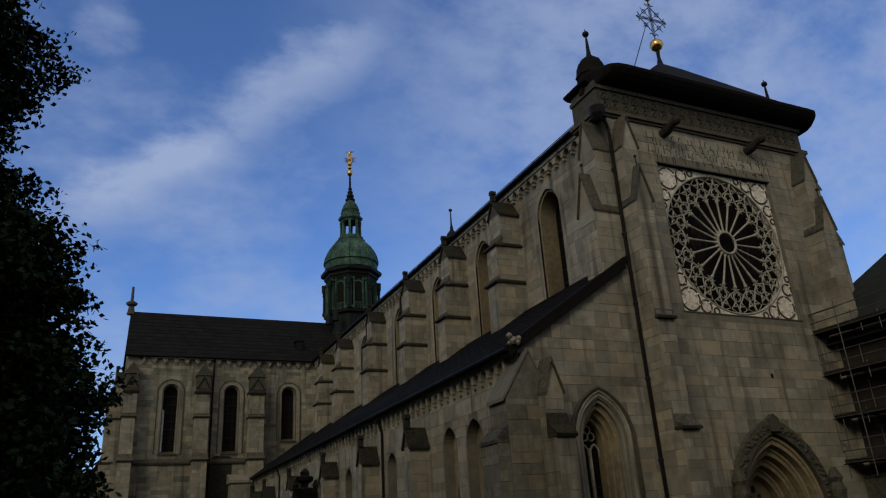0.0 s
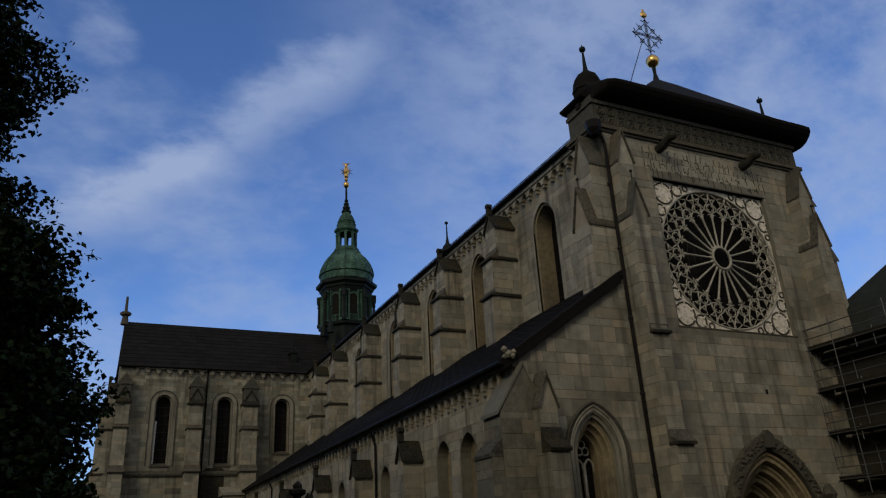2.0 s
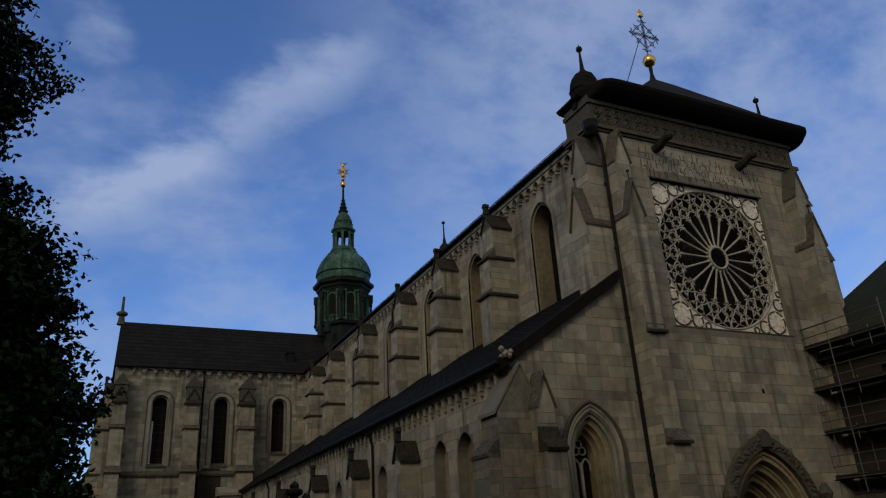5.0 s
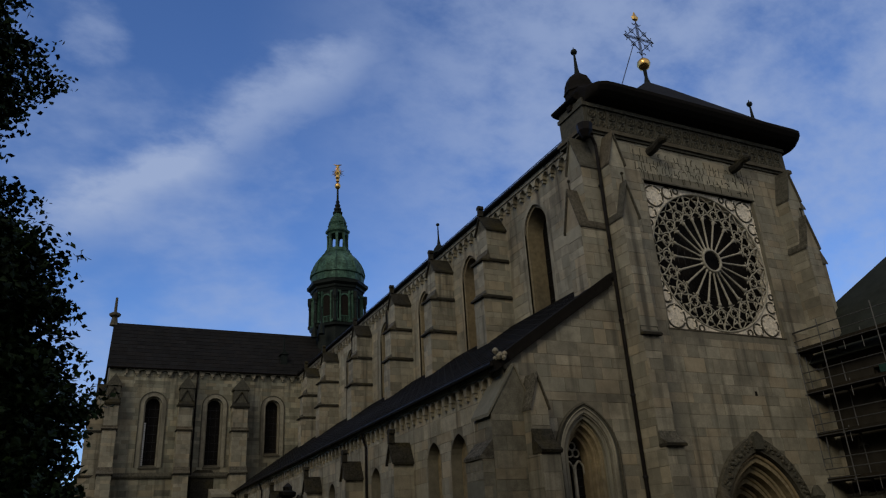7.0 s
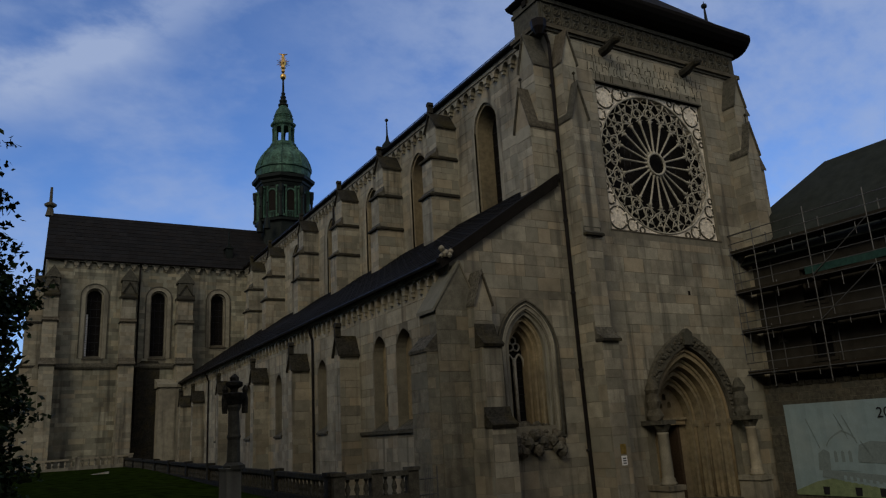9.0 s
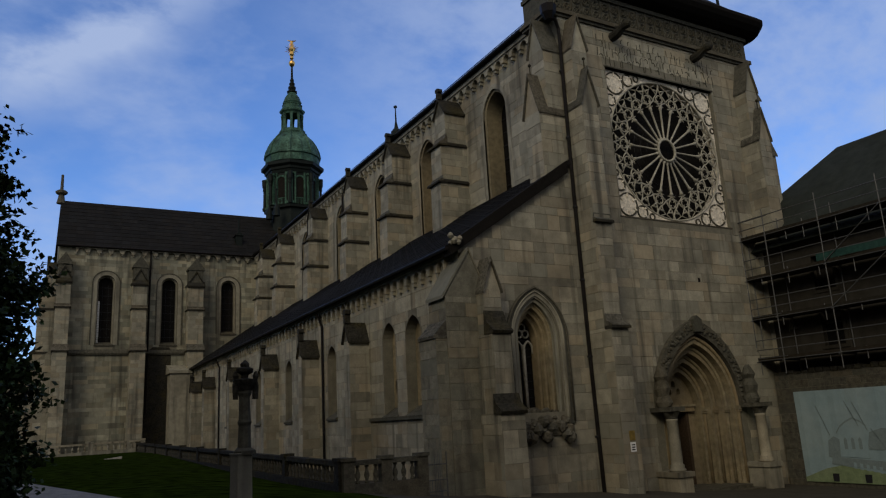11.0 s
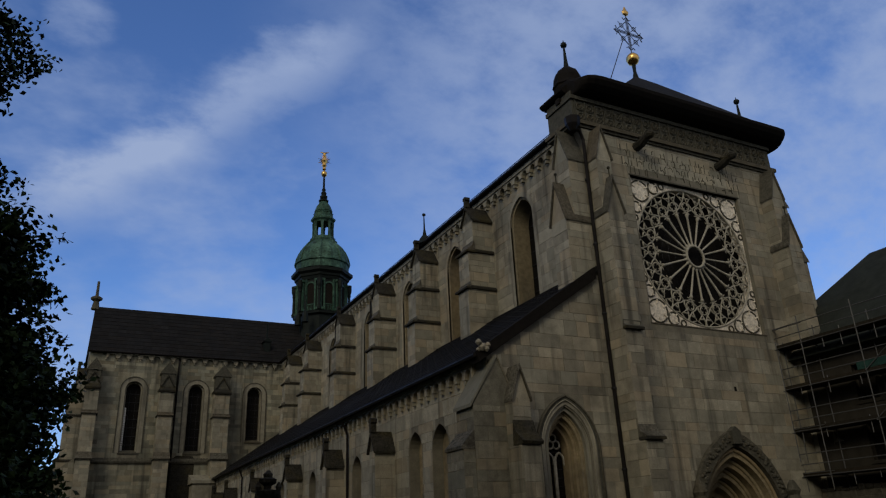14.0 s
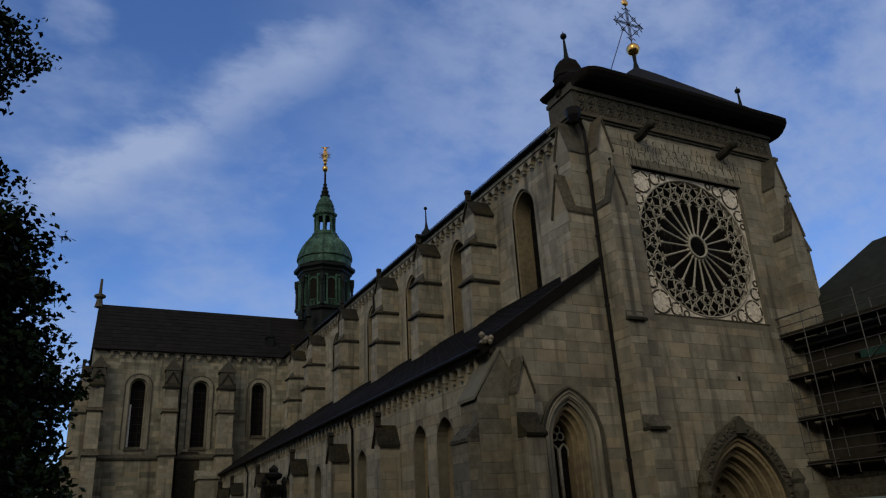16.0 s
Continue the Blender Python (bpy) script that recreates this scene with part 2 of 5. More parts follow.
def add_tube(bm, pts, r, n=6, closed=False):
    pts = [Vector(p) for p in pts]
    m = len(pts)
    rings = []
    for i, p in enumerate(pts):
        a = pts[i - 1] if (i or closed) else p
        b = pts[(i + 1) % m] if (i < m - 1 or closed) else p
        d = (b - a).normalized()
        s = d.orthogonal() if abs(d.y) > 0.9 else d.cross(Vector((0, 1, 0)))
        s.normalize()
        q = d.cross(s)
        rr = r[i] if isinstance(r, (list, tuple)) else r
        rings.append([bm.verts.new(p + rr * (math.cos(2 * math.pi * k / n) * s + math.sin(2 * math.pi * k / n) * q)) for k in range(n)])
    for i in range(m if closed else m - 1):
        a, b = rings[i], rings[(i + 1) % m]
        for k in range(n):
            bm.faces.new((a[k], a[(k + 1) % n], b[(k + 1) % n], b[k]))
    if not closed:
        bm.faces.new(rings[0][::-1])
        bm.faces.new(rings[-1])


def arch(cx, a, z0, spring, rise, n=9):
    """Outline of an arched opening from its left foot over the crown to its right foot; rise above half width gives a point."""
    pts = [(cx - a, z0)]
    if rise > a * 1.02:
        c = (rise * rise - a * a) / (2 * a)
        R = a + c
        top = math.atan2(rise, c)
        left = [(cx + c - R * math.cos(top * i / n), spring + R * math.sin(top * i / n)) for i in range(n + 1)]
    else:
        left = [(cx - a * math.cos(math.pi / 2 * i / n), spring + rise * math.sin(math.pi / 2 * i / n)) for i in range(n + 1)]
    pts += left + [(2 * cx - x, z) for x, z in left[-2::-1]] + [(cx + a, z0)]
    return pts


def holed(bm, M, outline, holes, w0, w1):
    """A slab from w0 (back) to w1 (front) with openings through it."""
    from mathutils.geometry import tessellate_polygon
    loops = [outline] + holes
    flat = [p for l in loops for p in l]
    tris = tessellate_polygon([[Vector((x, z, 0)) for x, z in l] for l in loops])
    back = [bm.verts.new(M(x, z, w0)) for x, z in flat]
    front = [bm.verts.new(M(x, z, w1)) for x, z in flat]
    for t in tris:
        if len(set(t)) == 3:
            bm.faces.new([front[i] for i in t])
            bm.faces.new([back[i] for i in reversed(t)])
    k = 0
    for l in loops:
        n = len(l)
        for i in range(n):
            a, b = k + i, k + (i + 1) % n
            bm.faces.new((back[a], back[b], front[b], front[a]))
        k += n


def ring(bm, M, inner, outer, w0, w1):
    """A band between two open outlines of equal length."""
    n = len(inner)
    v = [[bm.verts.new(M(x, z, w)) for x, z in l] for l in (inner, outer) for w in (w0, w1)]
    for i in range(n - 1):
        for a, b in ((0, 1), (1, 3), (3, 2), (2, 0)):
            bm.faces.new((v[a][i], v[a][i + 1], v[b][i + 1], v[b][i]))
    for i in (0, n - 1):
        bm.faces.new([v[k][i] for k in (0, 1, 3, 2)])


def inside(poly, x, z):
    c = False
    for (x0, z0), (x1, z1) in zip(poly, poly[1:] + poly[:1]):
        if (z0 > z) != (z1 > z) and x < (x1 - x0) * (z - z0) / (z1 - z0) + x0:
            c = not c
    return c


def fits(outline, holes, x0, x1, z0, z1):
    e = 0.006
    probe = [(px, pz) for px in (x0 + e, (x0 + x1) / 2, x1 - e) for pz in (z0 + e, (z0 + z1) / 2, z1 - e)]
    return all(inside(outline, *q) for q in probe) and not any(inside(hh, *q) for hh in holes for q in probe)


def merged(cells):
    """Joins cells that follow one another in the same half course."""
    out = []
    for c in sorted(cells, key=lambda q: (q[2], q[0])):
        if out and out[-1][2] == c[2] and abs(out[-1][1] - c[0]) < 1e-6:
            out[-1] = (out[-1][0], c[1], c[2], c[3])
        else:
            out.append(c)
    return out


def ashlar(parent, M, outline, holes, proud=0.010, seed=1, singles=None, mat=None, course=0.54):
    """Courses of cut stone in front of a wall: those inside the stretch `singles` are pieces of their own, the rest one mesh."""
    rnd = random.Random(seed)
    xs, zs = [p[0] for p in outline], [p[1] for p in outline]
    z, verts, faces, made = min(zs), [], [], 0
    while z < max(zs) - 0.1:
        h = min(course * rnd.choice((0.7, 0.85, 1.0, 1.15, 1.35)), max(zs) - z)
        x = min(xs) - rnd.uniform(0, 0.5)
        while x < max(xs):
            w = rnd.choice((0.5, 0.7, 0.9, 1.1, 1.3, 1.6))
            x0, x1, z0, z1 = max(x, min(xs)), min(x + w, max(xs)), z, z + h
            x += w
            if x1 - x0 < 0.12:
                continue
            cells = [(x0, x1, z0, z1)]
            if not fits(outline, holes, *cells[0]):
                n = max(2, math.ceil((x1 - x0) / 0.13))
                cells = [(x0 + (x1 - x0) * i / n, x0 + (x1 - x0) * (i + 1) / n, z0, z1) for i in range(n)]
                cells = merged([c for c in cells if fits(outline, holes, *c)])
            d = proud + rnd.uniform(-0.006, 0.009)
            for c0, c1, d0, d1 in cells:
                g, b = 0.005, 0.006
                c0, c1, d0, d1 = c0 + g, c1 - g, d0 + g, d1 - g
                loc = [(c0, d0, 0), (c1, d0, 0), (c1, d1, 0), (c0, d1, 0), (c0 + b, d0 + b, d), (c1 - b, d0 + b, d), (c1 - b, d1 - b, d), (c0 + b, d1 - b, d)]
                fs = [(4, 5, 6, 7), (0, 1, 5, 4), (1, 2, 6, 5), (2, 3, 7, 6), (3, 0, 4, 7)]
                if singles and singles[0] < (c0 + c1) / 2 < singles[1] and singles[2] < (d0 + d1) / 2 < singles[3] and made < 300:
                    me = bpy.data.meshes.new("block")
                    me.from_pydata([M(*q) for q in loc], [], fs)
                    me.materials.append(mat or STONE)
                    link("block", me, parent)
                    made += 1
                else:
                    k = len(verts)
                    verts += [M(*q) for q in loc]
                    faces += [tuple(i + k for i in f) for f in fs]
        z += h
    me = bpy.data.meshes.new("ashlar")
    me.from_pydata(verts, [], faces)
    me.materials.append(mat or STONE)
    return tagged(link("ashlar", me, parent), kind="stuff")


def wall(name, parent, M, outline, holes=(), thick=0.9, label="", blocks=True, seed=1, singles=None, mat=None, skip=(), stone=None):
    bm = bmesh.new()
    holed(bm, M, outline, list(holes), -thick, 0.0)
    ob = part(name, bm, mat or MORTAR, parent, label)
    if blocks:
        ashlar(ob, M, outline, list(holes) + list(skip), seed=seed, singles=singles, mat=stone)
    return ob


def rect(u0, u1, v0, v1):
    return [(u0, v0), (u1, v0), (u1, v1), (u0, v1)]


def corbels(parent, M, u0, u1, z, step, out=0.22, open_=0.34, tall=0.0):
    """Round-arched corbel table below an eave."""
    n = max(1, round((u1 - u0) / step))
    s = (u1 - u0) / n
    bm = bmesh.new()
    add_box(bm, M, u0, u1, z, z + 0.28, 0.0, out + 0.08)
    for i in range(n):
        c = u0 + (i + 0.5) * s
        r = s * open_
        inner = [(c - r * math.cos(math.pi * k / 6), z - 0.42 + r * 1.25 * math.sin(math.pi * k / 6)) for k in range(7)]
        inner = [(c - r, z - 0.42 - tall - 0.001)] + inner + [(c + r, z - 0.42 - tall - 0.001)]
        outer = [(c - s / 2, z - 0.42 - tall - 0.001), (c - s / 2, z - 0.42), (c - s / 2, z - 0.15), (c - s / 2, z), (c, z), (c + s / 2, z), (c + s / 2, z - 0.15), (c + s / 2, z - 0.42), (c + s / 2, z - 0.42 - tall - 0.001)]
        ring(bm, M, inner, outer, 0.0, out)
        add_box(bm, M, c - s / 2 - 0.07, c - s / 2 + 0.07, z - 0.62 - tall, z - 0.425 - tall, 0.0, out * 0.8)
    return part("corbel_table", bm, STONE, parent)


def buttress(parent, M, u, half, stages, top, finial=True, name="buttress", lip=0.12, cap=None, slope=None):
    """stages: (z0, z1, projection) from the foot up, each with a sloped weathering; top: (eave, ridge) of the gabled cap."""
    bm = bmesh.new()
    for z0, z1, w, *more in stages:
        hh = more[0] if more else half
        add_box(bm, M, u - hh, u + hh, z0, z1, -0.05, w)
    ob = part(name, bm, MORTAR, parent)
    for i, (z0, z1, w, *more) in enumerate(stages):
        ww, hh = w, more[0] if more else half
        for side in (-1, 1):
            Ms = lambda a, v, o, side=side, z=u, hh=hh: M(z + side * (hh + o), v, a)
            ashlar(ob, Ms, rect(0, ww, z0, z1), [], seed=int(z0 * 7 + u * 3 + side), course=0.5) if side < 0 else None
        ashlar(ob, lambda a, v, o, ww=ww: M(a, v, ww + o), rect(u - hh, u + hh, z0, z1), [], seed=int(z0 * 5 + u), course=0.5)
        if i + 1 < len(stages):
            w2 = stages[i + 1][2]
            if lip > 0.1:
                bm = bmesh.new()
                add_prism(bm, M, [(u - hh - lip, z1 - 0.03), (u - hh - lip, z1 + 0.08), (u - hh + 0.02, z1 + 0.24), (u + hh - 0.02, z1 + 0.24), (u + hh + lip, z1 + 0.08), (u + hh + lip, z1 - 0.03)], 0.0, w2 + 0.02, 2)
                part("drip_course", bm, CAPS, ob)
            bm = bmesh.new()
            rise = max(0.4, (w - w2) * 1.9)
            add_prism(bm, M, [(z1 - 0.04, w + 0.1), (z1 + 0.07, w + 0.16), (z1 + 0.13, w + 0.1), (z1 + 0.5 * rise, w2 + 0.4 * (w - w2)), (z1 + rise, w2 + 0.02), (z1 - 0.04, w2 - 0.05)], u - hh - lip, u + hh + lip, 0)
            part("weathering", bm, slope or CAPS, ob)
            if slope:
                bm = bmesh.new()
                add_box(bm, M, u - hh - lip - 0.015, u + hh + lip + 0.015, z1 - 0.06, z1 + 0.05, w2, w + 0.175)
                part("drip_lip", bm, CAPS, ob)
    e, r = top
    w = stages[-1][2]
    bm = bmesh.new()
    add_prism(bm, M, [(u - half, e), (u, r - 0.1), (u + half, e)], -0.02, w, 2)
    part("gablet", bm, STONE if lip < 0.1 else STONE_DARK, ob)
    bm = bmesh.new()
    for s in (-1, 1):
        add_prism(bm, M, [(u + s * (half + lip + 0.02), e - 0.13), (u + s * (half + lip + 0.02), e - 0.01), (u, r + 0.06), (u, r - 0.1)], 0.0, w + 0.12, 2)
    part("coping", bm, cap or CAPS, ob)
    if finial == "spike":
        bm = bmesh.new()
        add_tube(bm, [M(u, r - 0.1, w - 0.1), M(u, r + 0.45, w - 0.1)], 0.03, 6)
        add_lathe(bm, M(u, r + 0.42, w - 0.1), [(0.03, 0), (0.08, 0.06), (0.08, 0.12), (0.02, 0.18)], 8)
        part("finial", bm, CAPS, ob)
    elif finial:
        bm = bmesh.new()
        add_prism(bm, M, [(u - 0.12, r), (u + 0.12, r), (u + 0.10, r + 0.45), (u + 0.2, r + 0.5), (u + 0.2, r + 0.68), (u, r + 0.75), (u - 0.2, r + 0.68), (u - 0.2, r + 0.5), (u - 0.1, r + 0.45)], w - 0.2, w + 0.12, 2)
        part("finial", bm, CAPS, ob)
    return ob


def arched_window(parent, M, cx, a, z0, spring, rise, deep=0.7, trim=0.3, bars=6, name="window", label="", glass=True, hood=True):
    """Stepped reveal, outer moulding, glazing with bars, sloped sill."""
    bm = bmesh.new()
    o1, o2 = arch(cx, a, z0, spring, rise), arch(cx, a + trim, z0, spring, rise + trim)
    ring(bm, M, o1, o2, -0.1, 0.055 if hood else 0.018)
    ob = part(name, bm, STONE, parent, label)
    if hood:
        bm = bmesh.new()
        ring(bm, M, arch(cx, a + trim, z0, spring, rise + trim), arch(cx, a + trim + 0.1, z0, spring, rise + trim + 0.1), -0.05, 0.11)
        part("hood_mould", bm, STONE_DARK, ob)
    bm = bmesh.new()
    ring(bm, M, arch(cx, a - 0.16, z0, spring, rise - 0.16), arch(cx, a + 0.02, z0, spring, rise + 0.02), -deep - 0.1, -deep * 0.45 if hood else -0.12)
    part("inner_reveal", bm, STONE if hood else STONE_WARM, ob)
    bm = bmesh.new()
    add_prism(bm, M, [(z0 - 0.15, 0.10), (z0 - 0.02, 0.12), (z0 + 0.35, -deep), (z0 - 0.15, -deep)], cx - a - 0.05, cx + a + 0.05, 0)
    part("sill", bm, STONE_DARK, ob)
    bm = bmesh.new()
    poly = arch(cx, a + 0.05, z0, spring, rise + 0.05)
    add_prism(bm, M, poly, -deep - 0.06, -deep, 2)
    part("glazing" if glass else "infill", bm, GLASS if glass else STONE_WARM, ob)
    if glass:
        bm = bmesh.new()
        for i in range(1, bars + 1):
            z = z0 + (spring + rise * 0.6 - z0) * i / (bars + 1)
            add_box(bm, M, cx - a + 0.1, cx + a - 0.1, z - 0.02, z + 0.02, -deep, -deep + 0.04)
        for k in (-0.33, 0.33):
            add_box(bm, M, cx + k * a - 0.015, cx + k * a + 0.015, z0, spring, -deep, -deep + 0.025)
        part("glazing_grid", bm, IRON, ob)
    return ob


# ---------- ground ----------
def ground_z(x, y):
    z = float(np.interp(x, [-60, 4, 9.5, 14, 21.5, 29, 34, 60], [0.25, 0.05, -0.6, -1.2, -1.75, -2.35, -2.5, -2.6]))
    k = min(1.0, max(0.0, (y - 27.0) / 45.0))
    k = k * k * (3 - 2 * k)
    return z * (1 - k) + 0.22 * k


def terrain():
    xs = sorted(set([-3000, -800, -250, -120, -80] + list(range(-60, 70, 2)) + [80, 120, 250, 800, 3000]))
    ys = sorted(set([-3000, -800, -250, -120, -70] + list(range(-40, 110, 2)) + [130, 250, 800, 3000]))
    verts = [(x, y, ground_z(max(-60, min(60, x)), y)) for y in ys for x in xs]
    n = len(xs)
    faces = [(j * n + i, j * n + i + 1, (j + 1) * n + i + 1, (j + 1) * n + i) for j in range(len(ys) - 1) for i in range(n - 1)]
    me = bpy.data.meshes.new("ground")
    me.from_pydata(verts, [], faces)
    me.materials.append(GRASS)
    me.materials.append(PAVING)
    for p in me.polygons:
        p.material_index = 1 if (p.center.x > 9.5 and p.center.y < 120) else 0
    return tagged(link("ground", me), "lawn and worn paving that slope down to the church", "ground", kind="structure")


terrain()


def strip(name, line, half, mat, label):
    verts, faces = [], []
    for i, (x, y) in enumerate(line):
        a, b = Vector(line[max(0, i - 1)]), Vector(line[min(len(line) - 1, i + 1)])
        d = (b - a).normalized()
        for s in (-1, -0.33, 0.33, 1):
            px, py = x - d.y * s * half, y + d.x * s * half
            verts.append((px, py, ground_z(px, py) + 0.10))
        if i:
            k = 4 * i
            faces += [(k - 4 + j, k - 3 + j, k + 1 + j, k + j) for j in range(3)]
    me = bpy.data.meshes.new(name)
    me.from_pydata(verts, [], faces)
    me.materials.append(mat)
    return tagged(link(name, me), label, "path", kind="structure")


strip("path", [(-9.6 + 0.86 * i, 79 - 4.94 * i) for i in range(17)], 1.5, GRAVEL, "pale gravel path across the lawn")

# plain unseen walls behind and left of the viewer, added to cut low light
for name, lo, hi in (("court_wall_south", (-18, -23), (34.4, -22)), ("court_wall_west", (-18, -22), (-17, 62))):
    bm = bmesh.new()
    add_box(bm, XYZ, lo[0], hi[0], lo[1], hi[1], -4.0, 23.0 if name.endswith("west") else 19.0)
    tagged(part(name, bm, PLASTER), "plain unseen wall added to block low light", "wall", kind="structure")

# ---------- church ----------
church = thing("church", "large medieval abbey church of grey-brown sandstone", "church")
YW, XA, XN, YT = 25.8, 15.3, 22.6, 86.0
CX = 28.7
GROUND = -3.0
W, S, T = west(YW), south(XA), west(YT)
N_ = south(XN)

# front wall
ROSE = (24.78, 32.62, 10.93, 18.95)
ROSE_C = (CX, 14.94)
PX = 28.6
portal_hole = arch(PX, 2.7, GROUND, 1.6, 3.55)
front = wall("front_wall", church, W, rect(21.9, 35.5, GROUND, 21.3), [rect(*ROSE), portal_hole], 1.6, "ashlar front wall, streaked with damp", seed=3,
             singles=(21.5, 35.5, -3, 9.5), skip=[arch(PX, 3.1, GROUND, 1.7, 4.1)])
bm = bmesh.new()
add_box(bm, W, 21.2, 36.3, 21.28, 21.5, -2.2, 0.24)
add_box(bm, W, 21.3, 36.2, 21.14, 21.28, -2.15, 0.12)
part("string_course", bm, STONE_DARK, church)
# frieze wall, moulding and panels in darker stone than the wall below
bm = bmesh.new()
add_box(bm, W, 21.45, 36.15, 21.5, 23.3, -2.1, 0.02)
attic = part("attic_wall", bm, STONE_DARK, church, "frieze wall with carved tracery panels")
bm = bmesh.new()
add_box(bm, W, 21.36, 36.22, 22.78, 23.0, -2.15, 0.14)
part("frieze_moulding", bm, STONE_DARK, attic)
for i in range(22):
    u = 21.62 + i * 0.645
    bm = bmesh.new()
    add_box(bm, W, u, u + 0.05, 21.5, 22.78, 0.02, 0.08)
    for k in range(2):
        c = Vector((u + 0.35, YW - 0.05, 21.82 + 0.58 * k))
        add_tube(bm, [c + Vector((0.22 * math.cos(q * math.pi / 4), 0, 0.22 * math.sin(q * math.pi / 4))) for q in range(8)], 0.045, 4, True)
        for d in (-1, 1):
            add_tube(bm, [c + Vector((-0.15 * d, 0, -0.2)), c + Vector((0.05 * d, 0, 0)), c + Vector((0.15 * d, 0, 0.2))], 0.035, 4)
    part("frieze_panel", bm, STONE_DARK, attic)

# worn blind tracery cut into the wall above the rose
rnd = random.Random(5)
for z0, n in ((19.15, 26), (19.55, 30), (20.0, 30), (20.4, 20)):
    for i in range(n):
        u = 24.3 + 8.6 * (i + rnd.uniform(0.1, 0.9)) / n
        if 25.1 < u < 25.9 and z0 > 20:
            continue
        h = rnd.uniform(0.22, 0.5)
        zz = z0 + rnd.uniform(-0.1, 0.12)
        kind = rnd.random()
        if kind < 0.6:
            path = [(u, zz), (u + rnd.uniform(-0.03, 0.03), zz + h)]
        elif kind < 0.8:
            path = [(u, zz), (u, zz + h * 0.7), (u + 0.12, zz + h)]
        else:
            path = [(u, zz + h * 0.8), (u + 0.1, zz + h), (u + 0.22, zz + h * 0.8), (u + 0.24, zz + h * 0.4)]
        bm = bmesh.new()
        add_tube(bm, [W(x, z, 0.014) for x, z in path], 0.026, 4)
        part("blind_arch", bm, STONE_DARK, front)

# coved eave and roof of the front
bm = bmesh.new()
prof = [(23.0, 0.02), (23.04, 0.35), (23.16, 0.75), (23.36, 1.05), (23.58, 1.22), (23.76, 1.25), (23.84, 1.05), (24.3, -0.2), (24.3, -1.4), (23.0, -1.45)]
secs = []
for u, k in ((21.55, 0.3), (21.68, 0.6), (21.92, 0.85), (22.3, 0.97), (22.8, 1.0), (CX, 1.0), (36.0, 1.0), (36.55, 0.97), (36.8, 0.85), (36.9, 0.7)):
    secs.append([bm.verts.new(W(u, 23.0 + (z - 23.0) * (0.8 + 0.2 * k), w * k if w > 0 else w)) for z, w in prof])
for a, b in zip(secs, secs[1:]):
    for i in range(len(prof)):
        bm.faces.new((a[i], a[(i + 1) % len(prof)], b[(i + 1) % len(prof)], b[i]))
bm.faces.new(secs[0])
bm.faces.new(secs[-1])
part("front_eave", bm, EAVE, church, "wide black coved eave")
bm = bmesh.new()
add_tube(bm, [W(CX + 7.5, 21.45, 0.1), W(CX + 7.5, 20.2, 0.1)], 0.05, 6)
part("rain_chain", bm, IRON, church)

bm = bmesh.new()
add_prism(bm, lambda u, v, w: Vector((21.5 - w, u, v)), [(23.32, 0.0), (23.36, 0.2), (23.46, 0.34), (23.56, 0.36), (24.5, -0.75), (23.3, -0.75)], YW + 0.3, YW + 2.35, 0)
part("side_eave", bm, EAVE, church)
bm = bmesh.new()
add_box(bm, lambda u, v, w: Vector((21.45 - w, u, v)), YW + 0.75, YW + 1.1, 22.95, 23.28, 0.0, 0.16)
part("attic_opening", bm, VOID, church)

# domelets and spikes at the ends of the eave
for u, d, z in ((22.36, 1.1, 24.25), (35.88, 1.1, 23.95)):
    bm = bmesh.new()
    add_lathe(bm, W(u, z, -d), [(0.86, -0.6), (0.86, 0.05), (0.93, 0.12), (0.86, 0.3), (0.80, 0.7), (0.66, 1.05), (0.38, 1.3), (0.13, 1.55)], 8, squash=0.95, turn=0.2)
    dome = part("eave_domelet", bm, EAVE, church, "dark faceted domelet")
    bm = bmesh.new()
    add_lathe(bm, W(u, z + 1.45, -d), [(0.16, 0), (0.11, 0.4), (0.05, 1.45)], 8)
    part("spike", bm, COPPER_DARK, dome)
    bm = bmesh.new()
    add_lathe(bm, W(u, z + 2.82, -d), [(0.04, 0), (0.16, 0.07), (0.19, 0.18), (0.16, 0.28), (0.04, 0.34), (0.02, 0.5)], 10)
    part("ball", bm, COPPER_DARK, dome, smooth=True)

# front buttresses, one pair to the square and one to the side
front_stages = [(GROUND, 5.2, 1.55), (5.2, 10.1, 1.22), (10.1, 16.0, 1.18), (16.0, 19.1, 0.85)]
for sgn in (-1, 1):
    u = CX + sgn * 6.3
    b = buttress(church, W, u, 0.48, front_stages[:3], (16.0, 17.85), finial="spike", name="front_buttress", lip=0.05, cap=WEATHERED, slope=WEATHERED)
    buttress(church, W, u, 0.46, [(16.0, 19.1, 0.8)], (19.1, 20.9), finial=False, name="front_buttress", lip=0.05, cap=WEATHERED)
for sgn, M in ((-1, south(XN)), (1, lambda u, v, w: Vector((2 * CX - XN + w, u, v)))):
    buttress(church, M, YW + 0.62, 0.6, [(8.0 if sgn < 0 else GROUND, 15.8, 2.3 if sgn < 0 else 2.68)], (15.8, 17.9), finial="spike", name="side_buttress", lip=0.05, cap=WEATHERED)
    buttress(church, M, YW + 0.62, 0.58, [(15.8, 19.2, 1.75 if sgn < 0 else 2.05)], (19.2, 21.0), finial=False, name="side_buttress", lip=0.05, cap=WEATHERED)

